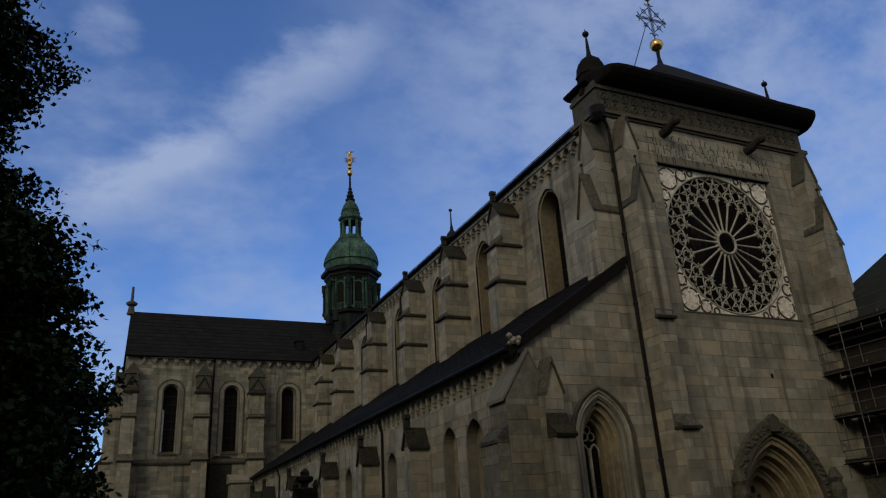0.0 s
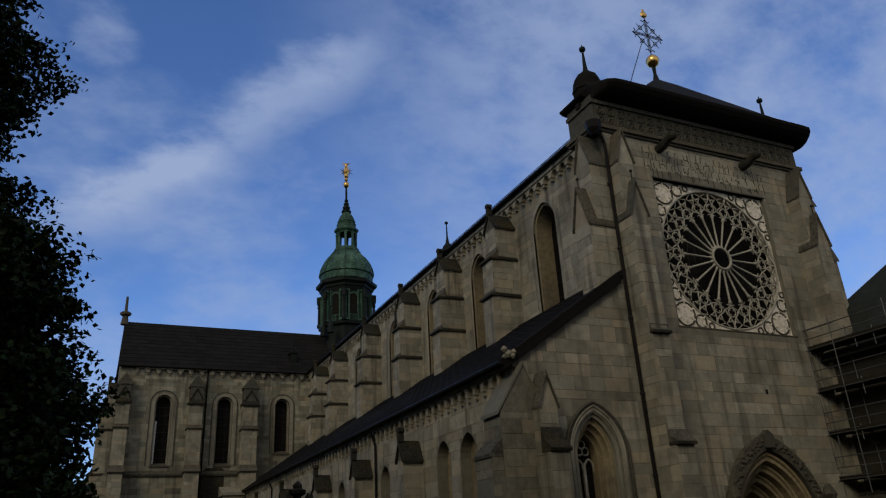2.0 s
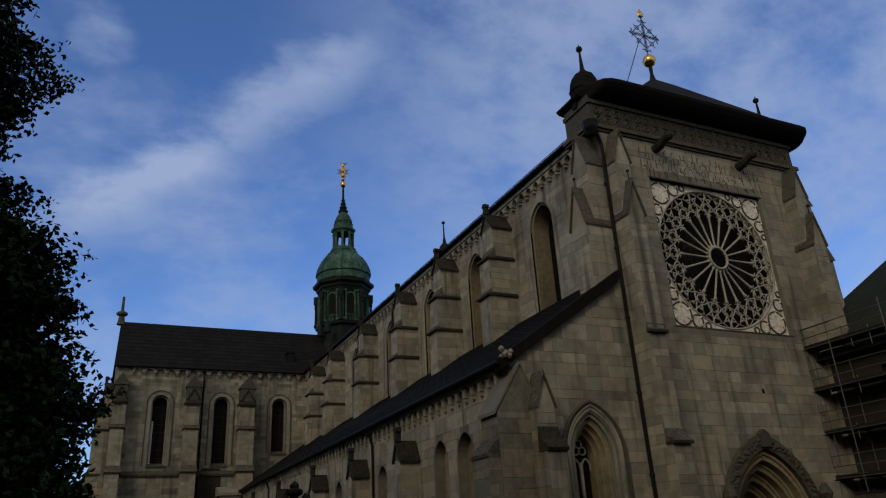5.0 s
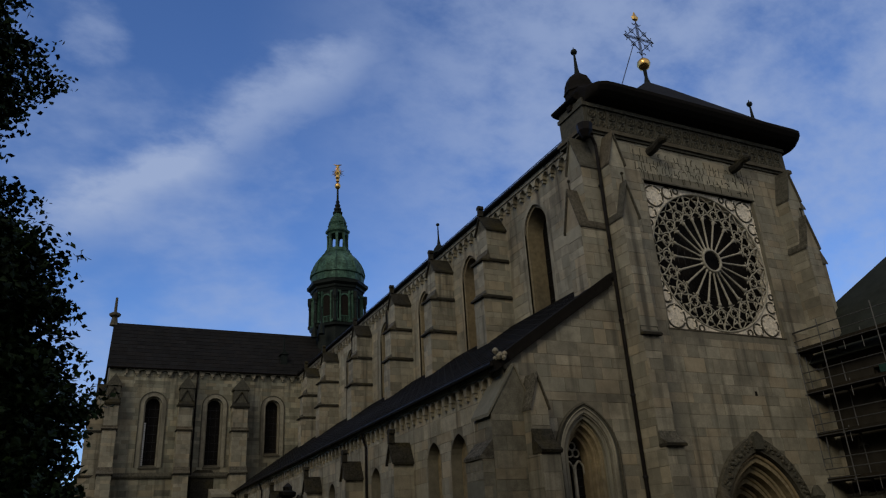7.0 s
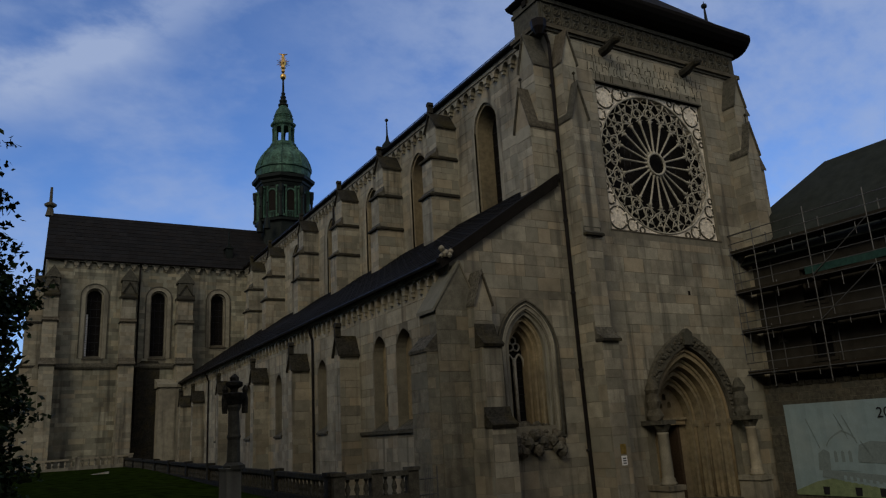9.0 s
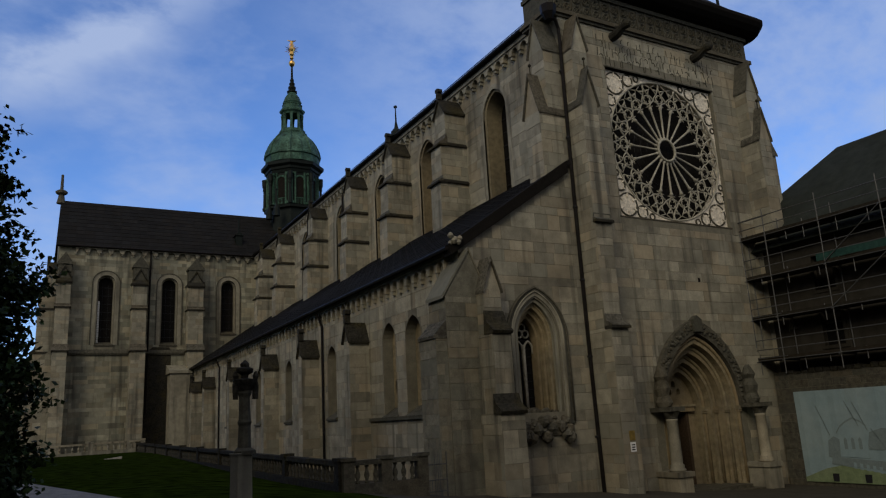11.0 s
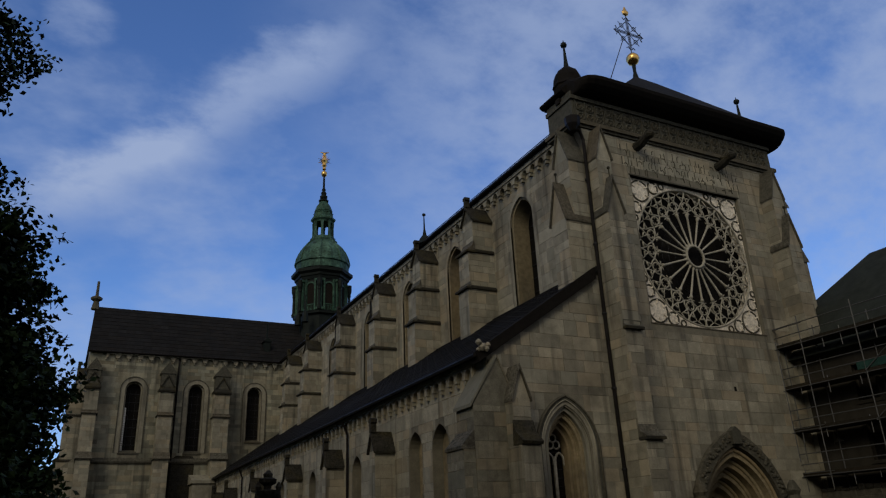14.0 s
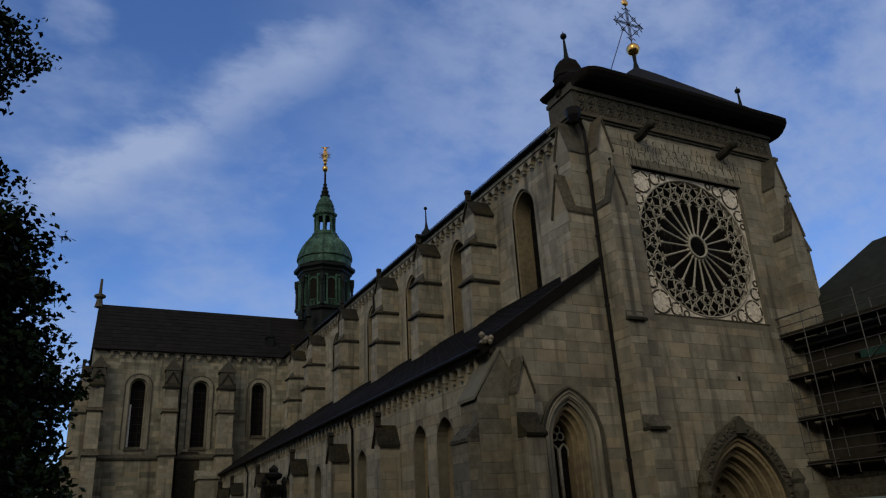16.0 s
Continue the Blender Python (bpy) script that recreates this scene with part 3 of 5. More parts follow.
# rainwater gear of the front
bm = bmesh.new()
add_tube(bm, [(21.2, 25.55, 20.9), (21.55, 25.5, 20.7), (21.78, 25.6, 20.3), (21.78, 25.68, 12.0), (21.78, 25.68, 4.0), (21.78, 25.6, -1.9)], 0.085, 8)
pipe = part("downpipe", bm, PIPE, church, "dark downpipe in the corner of the buttress")
for z in (18, 14.5, 11, 7.5, 4, 0.5):
    bm = bmesh.new()
    add_lathe(bm, (21.78, 25.68, z), [(0.11, 0), (0.12, 0.03), (0.12, 0.07), (0.11, 0.1)], 8)
    part("pipe_clip", bm, IRON, pipe)
bm = bmesh.new()
add_lathe(bm, (21.15, 25.5, 20.6), [(0.18, 0), (0.38, 0.35), (0.42, 0.75), (0.36, 0.8)], 8)
part("hopper_head", bm, PIPE, pipe)
for u in (25.5, 31.5):
    bm = bmesh.new()
    add_tube(bm, [W(u, 20.75, -0.1), W(u + 0.02, 20.78, 0.4), W(u + 0.03, 20.95, 0.85), W(u + 0.05, 20.98, 1.15), W(u + 0.05, 20.9, 1.35)], [0.26, 0.25, 0.2, 0.24, 0.1], 8)
    add_tube(bm, [W(u - 0.2, 21.1, 0.5), W(u, 20.95, 0.6), W(u + 0.22, 21.1, 0.5)], [0.05, 0.14, 0.05], 6)
    part("gargoyle", bm, CAPS, church, "blackened stone water spout")

# rose window
rose = new("rose_window")
rose.parent = church
rose["label"] = "great round window with twenty stone spokes"
rx, rz = ROSE_C
bm = bmesh.new()
add_box(bm, W, ROSE[0] - 0.02, ROSE[1] + 0.02, ROSE[2], ROSE[3], -0.75, -0.68)
part("glazing", bm, GLASS, rose)
RR = 3.86
bm = bmesh.new()
circ = [(rx + RR * math.cos(2 * math.pi * i / 64), rz + RR * math.sin(2 * math.pi * i / 64)) for i in range(64)]
holed(bm, W, rect(*ROSE), [circ], -0.6, -0.22)
spandrel = part("spandrel", bm, STONE_PALE, rose, "pale carved corner field")
bm = bmesh.new()
for r, q in ((RR + 0.0, 0.055),):
    add_tube(bm, [W(rx + r * math.cos(2 * math.pi * i / 64), rz + r * math.sin(2 * math.pi * i / 64), -0.22) for i in range(64)], q, 6, True)
part("outer_ring", bm, TRACERY, rose, smooth=True)
for sx in (-1, 1):
    for sz in (-1, 1):
        for dx, dz, r, lobes in ((3.22, 3.3, 0.60, 6), (2.28, 3.62, 0.33, 4), (3.6, 2.3, 0.31, 4), (1.65, 3.82, 0.16, 0), (3.78, 1.68, 0.15, 0)):
            c = (rx + sx * dx, rz + sz * dz)
            bm = bmesh.new()
            add_tube(bm, [W(c[0] + r * math.cos(k * math.pi / 8), c[1] + r * math.sin(k * math.pi / 8), -0.2) for k in range(16)], 0.05, 5, True)
            disc = part("foil_disc", bm, STONE_DARK, spandrel)
            bm = bmesh.new()
            for l in range(lobes):
                an = 2 * math.pi * (l + 0.5) / lobes
                pts = [W(c[0] + q * r * math.cos(an), c[1] + q * r * math.sin(an), -0.19) for q in (0.98, 0.8, 0.62)]
                add_tube(bm, pts, [0.07, 0.045, 0.06], 5)
            add_tube(bm, [W(c[0], c[1], -0.225), W(c[0], c[1], -0.2)], [r * 0.97, r * 0.93], 16)
            part("foil", bm, STONE_PALE, disc)
bm = bmesh.new()
for r, q in ((0.6, 0.075),):
    add_tube(bm, [W(rx + r * math.cos(2 * math.pi * i / 32), rz + r * math.sin(2 * math.pi * i / 32), -0.2) for i in range(32)], q, 6, True)
part("hub", bm, TRACERY, rose, smooth=True)


def polar(r, an, w=-0.28):
    return W(rx + r * math.cos(an), rz + r * math.sin(an), w)


NS = 20
ST = 2 * math.pi / NS


def sector_meshes():
    """Meshes of one sector about the hub, along the upward direction."""
    up = math.pi / 2
    h = ST / 2
    out = []
    bm = bmesh.new()
    add_tube(bm, [polar(0.62, up), polar(0.7, up), polar(0.8, up), polar(2.3, up), polar(2.4, up), polar(2.5, up)], [0.09, 0.09, 0.05, 0.06, 0.10, 0.10], 6)
    out.append(("spoke", bm))
    bm = bmesh.new()
    for s in (-1, 1):
        add_tube(bm, [polar(2.45, up + h + s * h), polar(2.62, up + h + s * h * 0.85), polar(2.74, up + h + s * h * 0.5), polar(2.86, up + h)], 0.042, 5)
        add_tube(bm, [polar(2.56, up + h + s * h * 0.75), polar(2.55, up + h + s * h * 0.35)], [0.04, 0.02], 5)
    out.append(("trefoil_arch", bm))
    bm = bmesh.new()
    c = polar(2.95, up)
    add_tube(bm, [c + Vector((0.24 * math.cos(k * math.pi / 6), 0, 0.24 * math.sin(k * math.pi / 6))) for k in range(12)], 0.036, 5, True)
    for k in range(4):
        an = math.pi / 4 + k * math.pi / 2
        add_tube(bm, [c + Vector((0.23 * math.cos(an), 0, 0.23 * math.sin(an))), c + Vector((0.11 * math.cos(an), 0, 0.11 * math.sin(an)))], [0.04, 0.015], 5)
    out.append(("tracery_circle", bm))
    bm = bmesh.new()
    for s in (-1, 1):
        add_tube(bm, [polar(2.86, up + h), polar(3.05, up + h + s * 0.25 * h), polar(3.3, up + h + s * 0.75 * h), polar(3.62, up + h + s * h), polar(3.84, up + h + s * 1.02 * h)], [0.05, 0.038, 0.032, 0.045, 0.08], 5)
        add_tube(bm, [polar(3.2, up + s * 0.05), polar(3.4, up + s * 0.6 * h), polar(3.62, up + s * 0.92 * h), polar(3.84, up + s * 0.2 * h)], [0.05, 0.03, 0.03, 0.03], 5)
        add_tube(bm, [polar(3.48, up + s * 0.72 * h), polar(3.46, up + s * 0.3 * h), polar(3.36, up + s * 0.18 * h)], [0.05, 0.045, 0.02], 5)
    out.append(("cusped_arch", bm))
    return out


for name, bm in sector_meshes():
    first = part(name, bm, TRACERY, rose, smooth=True)
    for i in range(1, NS):
        turn = Matrix.Translation((rx, 0, rz)) @ Matrix.Rotation(ST * i, 4, "Y") @ Matrix.Translation((-rx, 0, -rz))
        o = link(name, first.data, rose)
        o.matrix_basis = turn
bm = bmesh.new()
for r in (1.0, 1.45, 1.9):
    add_tube(bm, [polar(r, 2 * math.pi * i / 48, -0.64) for i in range(48)], 0.012, 4, True)
part("glazing_grid", bm, IRON, rose)
bm = bmesh.new()
add_box(bm, W, ROSE[0] - 0.1, ROSE[1] + 0.1, ROSE[3], ROSE[3] + 0.07, -0.2, 0.05)
part("rose_lintel", bm, STONE_DARK, rose)
bm = bmesh.new()
add_prism(bm, W, [(ROSE[2] - 0.06, 0.03), (ROSE[2], 0.035), (ROSE[2] + 0.1, -0.6), (ROSE[2] - 0.06, -0.6)], ROSE[0] - 0.1, ROSE[1] + 0.1, 0)
part("rose_sill", bm, WEATHERED, rose)

# portal
portal = new("portal")
portal.parent = church
portal["label"] = "stepped pointed portal of ochre stone, door open"
SP = 1.6
N_ORD = 4
for i in range(N_ORD):
    a = 2.66 - i * 0.345
    rise = 3.5 - i * 0.43
    w = 0.05 - i * 0.42
    o, q = arch(PX, a + 0.02, -2.6, SP, rise + 0.02, 12), arch(PX, a - 0.37, -2.6, SP, rise - 0.44, 12)
    bm = bmesh.new()
    ring(bm, W, q, o, w - 0.55, w - 0.08)
    part("portal_order", bm, STONE_WARM, portal)
    bm = bmesh.new()
    add_tube(bm, [W(x, z, w - 0.05) for x, z in arch(PX, a - 0.14, -2.1, SP, rise - 0.14, 12)], 0.085, 8)
    part("roll_moulding", bm, STONE_WARM, portal, smooth=True)
    bm = bmesh.new()
    add_tube(bm, [W(x, z, w - 0.2) for x, z in arch(PX, a - 0.32, -2.1, SP, rise - 0.36, 12)], 0.06, 8)
    part("roll_moulding", bm, STONE_WARM, portal, smooth=True)
    for s in (-1, 1):
        bm = bmesh.new()
        add_box(bm, W, PX + s * (a - 0.14) - 0.15, PX + s * (a - 0.14) + 0.15, SP - 0.25, SP - 0.05, w - 0.25, w + 0.09)
        add_box(bm, W, PX + s * (a - 0.14) - 0.12, PX + s * (a - 0.14) + 0.12, SP - 0.36, SP - 0.25, w - 0.25, w + 0.06)
        part("impost", bm, STONE_WARM, portal)
bm = bmesh.new()
ring(bm, W, arch(PX, 2.58, 1.6, SP + 0.1, 3.44, 14), arch(PX, 3.14, 1.6, SP + 0.1, 4.16, 14), -0.05, 0.24)
hood = part("portal_hood", bm, STONE_DARK, portal, "weathered arch hood with carved foliage")
bm = bmesh.new()
rnd = random.Random(11)
hoodline = arch(PX, 2.87, 1.9, SP + 0.1, 3.8, 22)
for x, z in hoodline[1:-1]:
    for k in range(3):
        c = W(x + rnd.uniform(-0.16, 0.16), z + rnd.uniform(-0.16, 0.16), 0.25)
        add_lathe(bm, c, [(0.02, -0.09), (0.09, -0.04), (0.1, 0.03), (0.03, 0.09)], 6, squash=0.7)
part("carved_foliage", bm, STONE_DARK, hood)
bm = bmesh.new()
add_prism(bm, W, [(PX - 0.25, 5.2), (PX + 0.28, 5.2), (PX + 0.33, 5.8), (PX + 0.02, 6.02), (PX - 0.28, 5.8)], 0.1, 0.4, 2)
part("keystone", bm, STONE_DARK, hood)
for s in (-1, 1):
    x = PX + s * 3.02
    bm = bmesh.new()
    add_box(bm, W, x - 0.42, x + 0.42, -3.0, -1.42, 0.0, 1.3)
    add_box(bm, W, x - 0.5, x + 0.5, -1.42, -1.2, 0.0, 1.38)
    part("pedestal", bm, STONE, portal)
    bm = bmesh.new()
    add_lathe(bm, W(x, -1.2, 0.86), [(0.36, 0), (0.38, 0.1), (0.3, 0.17), (0.33, 0.26), (0.25, 0.34), (0.27, 0.5), (0.25, 2.2), (0.28, 2.24), (0.25, 2.3)], 16)
    part("column", bm, STONE, portal, smooth=True)
    bm = bmesh.new()
    add_lathe(bm, W(x, 1.12, 0.86), [(0.26, 0), (0.3, 0.1), (0.42, 0.3), (0.46, 0.34)], 12)
    add_box(bm, W, x - 0.46, x + 0.46, 1.44, 1.64, 0.0, 1.3)
    part("capital", bm, STONE_DARK, portal)
    bm = bmesh.new()
    add_lathe(bm, W(x, 1.64, 0.5), [(0.36, 0), (0.4, 0.2), (0.3, 0.5), (0.36, 0.85), (0.26, 1.2), (0.34, 1.4), (0.2, 1.75), (0.1, 1.9)], 9, turn=0.3)
    for v in bm.verts:
        v.co += 0.07 * noise.noise_vector(v.co * 4)
    # dark stone on both consoles stands in for shade beneath the scaffold
    part("carved_console", bm, STONE_DARK, portal)
# door field
bm = bmesh.new()
door_hole = rect(PX - 0.85, PX + 0.85, GROUND, 1.38)
eyes = [arch(PX + k * 0.32, 0.13, 2.25, 2.4, 0.16, 4) for k in (-1, 1)] + [arch(PX, 0.14, 2.62, 2.78, 0.17, 4)]
holed(bm, W, arch(PX, 1.3, GROUND, SP, 1.75, 8), [rect(PX - 0.8, PX + 0.8, GROUND + 0.05, 1.38)] + eyes, -2.0, -1.72)
part("tympanum", bm, STONE_WARM, portal)
bm = bmesh.new()
add_box(bm, W, PX - 1.1, PX + 1.1, 1.38, 1.62, -1.8, -1.52)
add_box(bm, W, PX - 1.15, PX + 1.15, 1.62, 1.74, -1.8, -1.45)
part("lintel", bm, STONE_WARM, portal)
# solid box whose black paints the shade behind the open door
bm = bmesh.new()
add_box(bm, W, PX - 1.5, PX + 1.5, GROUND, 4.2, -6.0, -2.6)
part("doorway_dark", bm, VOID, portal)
bm = bmesh.new()
add_box(bm, W, PX + 0.62, PX + 0.8, -2.4, 1.36, -2.6, -1.7)
door = part("door_leaf", bm, material("oak door", (0.06, 0.04, 0.025), stain=0.3, scale=2), portal, "dark oak door leaf, swung open")
bm = bmesh.new()
for k in range(2):
    add_box(bm, W, PX - 2.6 + 0.3 * k, PX + 2.6 - 0.3 * k, -2.75, -2.35 + 0.16 * k, -3.0, 0.9 - 0.45 * k)
part("doorstep", bm, STONE_DARK, portal)

# west wall of the aisle
gable = [(XA, GROUND), (21.95, GROUND), (21.95, 13.2), (XA, 8.6)]
AWX = 19.05
awin_hole = arch(AWX, 1.15, 1.7, 4.9, 1.75)
aw = wall("aisle_front_wall", church, W, gable, [awin_hole], 2.0, "sloping aisle front of large ashlar", seed=9, singles=(XA, 21.95, -3, 12.9), skip=[arch(AWX, 1.6, 1.2, 4.9, 2.2)])
win = new("aisle_window")
win.parent = church
win["label"] = "pointed window with moulded ochre reveals"
for i, (a, rise, w, q) in enumerate(((1.64, 2.26, 0.09, STONE_DARK), (1.45, 2.1, 0.05, STONE), (1.2, 1.86, -0.1, STONE), (1.02, 1.62, -0.32, STONE_WARM), (0.86, 1.42, -0.56, STONE_WARM), (0.72, 1.22, -0.8, STONE_WARM))):
    bm = bmesh.new()
    ring(bm, W, arch(AWX, a - 0.22, 1.2, 4.9, rise - 0.27, 10), arch(AWX, a, 1.2, 4.9, rise, 10), w - 0.5, w)
    part("reveal", bm, q, win)
    bm = bmesh.new()
    add_tube(bm, [W(x, z, w) for x, z in arch(AWX, a - 0.06, 1.3, 4.9, rise - 0.06, 10)], 0.05, 6)
    part("roll_moulding", bm, q, win, smooth=True)
bm = bmesh.new()
add_prism(bm, W, arch(AWX, 0.68, 1.7, 4.9, 1.2, 8), -1.32, -1.24, 2)
part("glazing", bm, GLASS, win)
bm = bmesh.new()
add_box(bm, W, AWX - 0.055, AWX + 0.055, 1.7, 4.7, -1.24, -1.06)
for s in (-1, 1):
    add_tube(bm, [W(x, z, -1.14) for x, z in arch(AWX + s * 0.28, 0.23, 4.3, 4.5, 0.36, 5)], 0.055, 5)
c = W(AWX, 5.28, -1.14)
for k in range(3):
    an = math.pi / 2 + k * 2 * math.pi / 3
    cc = c + Vector((0.19 * math.cos(an), 0, 0.19 * math.sin(an)))
    add_tube(bm, [cc + Vector((0.17 * math.cos(q * math.pi / 5), 0, 0.17 * math.sin(q * math.pi / 5))) for q in range(10)], 0.045, 5, True)
part("tracery", bm, TRACERY, win, smooth=True)
bm = bmesh.new()
for i in range(9):
    add_box(bm, W, AWX - 0.65, AWX + 0.65, 2.0 + i * 0.36, 2.03 + i * 0.36, -1.24, -1.2)
part("glazing_grid", bm, IRON, win)
bm = bmesh.new()
rnd = random.Random(4)
add_prism(bm, W, [(0.75, 0.1), (1.3, 0.12), (1.95, -1.1), (0.75, -1.1)], AWX - 1.35, AWX + 1.35, 0)
for i in range(90):
    u, k = AWX + rnd.uniform(-1.3, 1.3), rnd.random() ** 1.6
    r = rnd.uniform(0.1, 0.27)
    v0 = len(bm.verts)
    add_lathe(bm, W(u, 1.35 + 0.5 * k - rnd.uniform(0, 0.75) * (1 - k), 0.22 - 0.9 * k), [(r * 0.5, -r), (r, -r * 0.3), (r * 0.9, r * 0.4), (r * 0.4, r * 0.8)], 6, turn=rnd.random())
for v in bm.verts:
    v.co += 0.09 * noise.noise_vector(v.co * 6)
part("rubble_sill", bm, WEATHERED, win, "broken rough sill of dark rubble")

# corner buttresses of the aisle
buttress(church, W, 16.3, 0.40, [(GROUND, 1.75, 1.75, 0.56), (1.75, 4.92, 1.35, 0.44), (4.92, 6.75, 0.85, 0.42)], (6.75, 8.1), finial=False, name="corner_buttress", lip=0.05, cap=WEATHERED)
PIER_E, PIER_W = 25.5, 26.95
bm = bmesh.new()
add_box(bm, XYZ, 14.38, 16.35, PIER_E, PIER_W, GROUND, 6.5)
add_box(bm, XYZ, 13.86, 14.38, PIER_E + 0.03, PIER_W - 0.03, GROUND, 4.85)
pier = part("corner_pier", bm, MORTAR, church, "massive weathered corner pier")
ashlar(pier, west(PIER_E), rect(14.38, 16.35, GROUND, 6.5), [], seed=61, course=0.5, mat=STONE_GREY)
ashlar(pier, west(PIER_E + 0.03), rect(13.86, 14.38, GROUND, 4.85), [], seed=63, course=0.5, mat=STONE_GREY)
ashlar(pier, south(14.38), rect(PIER_E, PIER_W, 4.85, 6.5), [], seed=62, course=0.5, mat=STONE_GREY)
ashlar(pier, south(13.86), rect(PIER_E, PIER_W, GROUND, 4.85), [], seed=64, course=0.5, mat=STONE_GREY)
bm = bmesh.new()
add_prism(bm, west(0), [(13.8, 4.8), (13.78, 4.92), (14.37, 5.55), (14.37, 4.8)], -PIER_W, -PIER_E, 2)
part("weathering", bm, WEATHERED, pier)
bm = bmesh.new()
add_prism(bm, west(0), [(14.36, 6.5), (16.4, 6.5), (15.66, 8.45), (15.54, 8.45)], -PIER_W, -PIER_E, 2)
for v in bm.verts:
    v.co += 0.03 * noise.noise_vector(v.co * 3)
cap = part("cap", bm, STONE_GREY, pier, "steep gabled cap")
bm = bmesh.new()
for side in (((14.24, 6.42), (14.24, 6.56), (15.56, 8.62), (15.6, 8.5)), ((16.5, 6.42), (16.5, 6.56), (15.62, 8.62), (15.6, 8.5))):
    add_prism(bm, west(0), list(side), -PIER_W, 0.04 - PIER_E, 2)
part("coping", bm, STONE_GREY, cap)

# aisle side
niches = [(30.35, 0.85, 6.5, 1.95), (33.05, 0.75, 6.5, 1.95), (41.15, 0.72, 6.25, 2.1), (49.6, 0.72, 6.2, 2.1), (57.4, 0.72, 6.2, 2.1), (67.6, 0.72, 6.2, 2.1), (77.2, 0.6, 6.1, 2.4)]
aisle_holes = [arch(u, a, z0, top - a * 1.25, a * 1.25, 6) for u, a, top, z0 in niches]
aisle = wall("aisle_side_wall", church, S, rect(YW, YT, GROUND, 8.45), aisle_holes, 1.0, "long ashlar aisle wall with blocked niches", seed=21, singles=(YW, 37, -1, 8.3))
for (u, a, top, z0), hole in zip(niches, aisle_holes):
    bm = bmesh.new()
    add_prism(bm, S, [(x, z) for x, z in arch(u, a + 0.1, z0 - 0.1, top - a * 1.25, a * 1.25 + 0.1, 6)], -0.75, -0.55, 2)
    ni = part("niche_infill", bm, STONE_WARM, church, "blocked arched niche of ochre stone")
    bm = bmesh.new()
    add_prism(bm, S, [(z0 - 0.16, 0.12), (z0 - 0.05, 0.14), (z0 + 0.4, -0.56), (z0 - 0.16, -0.56)], u - a - 0.1, u + a + 0.1, 0)
    part("sill", bm, STONE_DARK, ni)
bm = bmesh.new()
add_box(bm, S, 28.3, 35.5, 1.74, 1.9, 0, 0.13)
part("string_course", bm, STONE_DARK, church)
corbels(church, S, 26.7, YT, 8.42, 0.77, 0.2, 0.35, 0.1)
for u in (35.95, 43.7, 52.3, 62.8, 73.3, 79.6):
    buttress(church, S, u, 0.36, [(GROUND, 5.9, 1.1)], (5.9, 6.85), name="aisle_buttress")
for u in (42.4, 70.9):
    bm = bmesh.new()
    add_tube(bm, [S(u, 8.35, 0.45), S(u, 8.0, 0.3), S(u, 7.6, 0.14), S(u, 0.0, 0.12), S(u, -2.0, 0.12)], 0.075, 8)
    part("downpipe", bm, PIPE, church)
for u, z in ((33.1, 3.1), (41.0, 1.2), (49.9, 1.0), (47.5, 0.6)):
    bm = bmesh.new()
    add_box(bm, S, u - 0.35, u + 0.35, z, z + 0.55, -0.5 if z > 2 else 0, 0.03 if z < 2 else -0.5)
    part("patch_stone", bm, STONE, church)


def roof(name, quad, thick, parent, rows, seed, label):
    """Slate roof on four corners (eave a, eave b, ridge b, ridge a) laid in overlapping courses."""
    a, b, c, d = [Vector(p) for p in quad]
    nrm = (b - a).cross(d - a).normalized()
    if nrm.z < 0:
        nrm = -nrm
    bm = bmesh.new()
    lo = [bm.verts.new(p - nrm * thick) for p in (a, b, c, d)]
    hi = [bm.verts.new(p) for p in (a, b, c, d)]
    bm.faces.new(hi)
    bm.faces.new(lo[::-1])
    for i in range(4):
        bm.faces.new((lo[i], lo[(i + 1) % 4], hi[(i + 1) % 4], hi[i]))
    ob = part(name, bm, SLATE, parent, label)
    rnd = random.Random(seed)
    verts, faces = [], []
    for r in range(rows):
        t0, t1 = r / rows, min(1, (r + 1.15) / rows)
        e0, e1 = a.lerp(d, t0), b.lerp(c, t0)
        f0, f1 = a.lerp(d, t1), b.lerp(c, t1)
        n = max(2, int((e1 - e0).length / 0.9))
        for i in range(n):
            s0, s1 = i / n + 0.0015, (i + 1) / n - 0.0015
            k = len(verts)
            up = nrm * (0.03 + rnd.uniform(0, 0.012))
            verts += [e0.lerp(e1, s0) + up, e0.lerp(e1, s1) + up, f0.lerp(f1, s1) + nrm * 0.006, f0.lerp(f1, s0) + nrm * 0.006, e0.lerp(e1, s0), e0.lerp(e1, s1)]
            faces += [(k, k + 1, k + 2, k + 3), (k + 4, k + 5, k + 1, k)]
    me = bpy.data.meshes.new("slating")
    me.from_pydata(verts, [], faces)
    me.materials.append(SLATE)
    tagged(link("slating", me, ob), kind="stuff")
    return ob


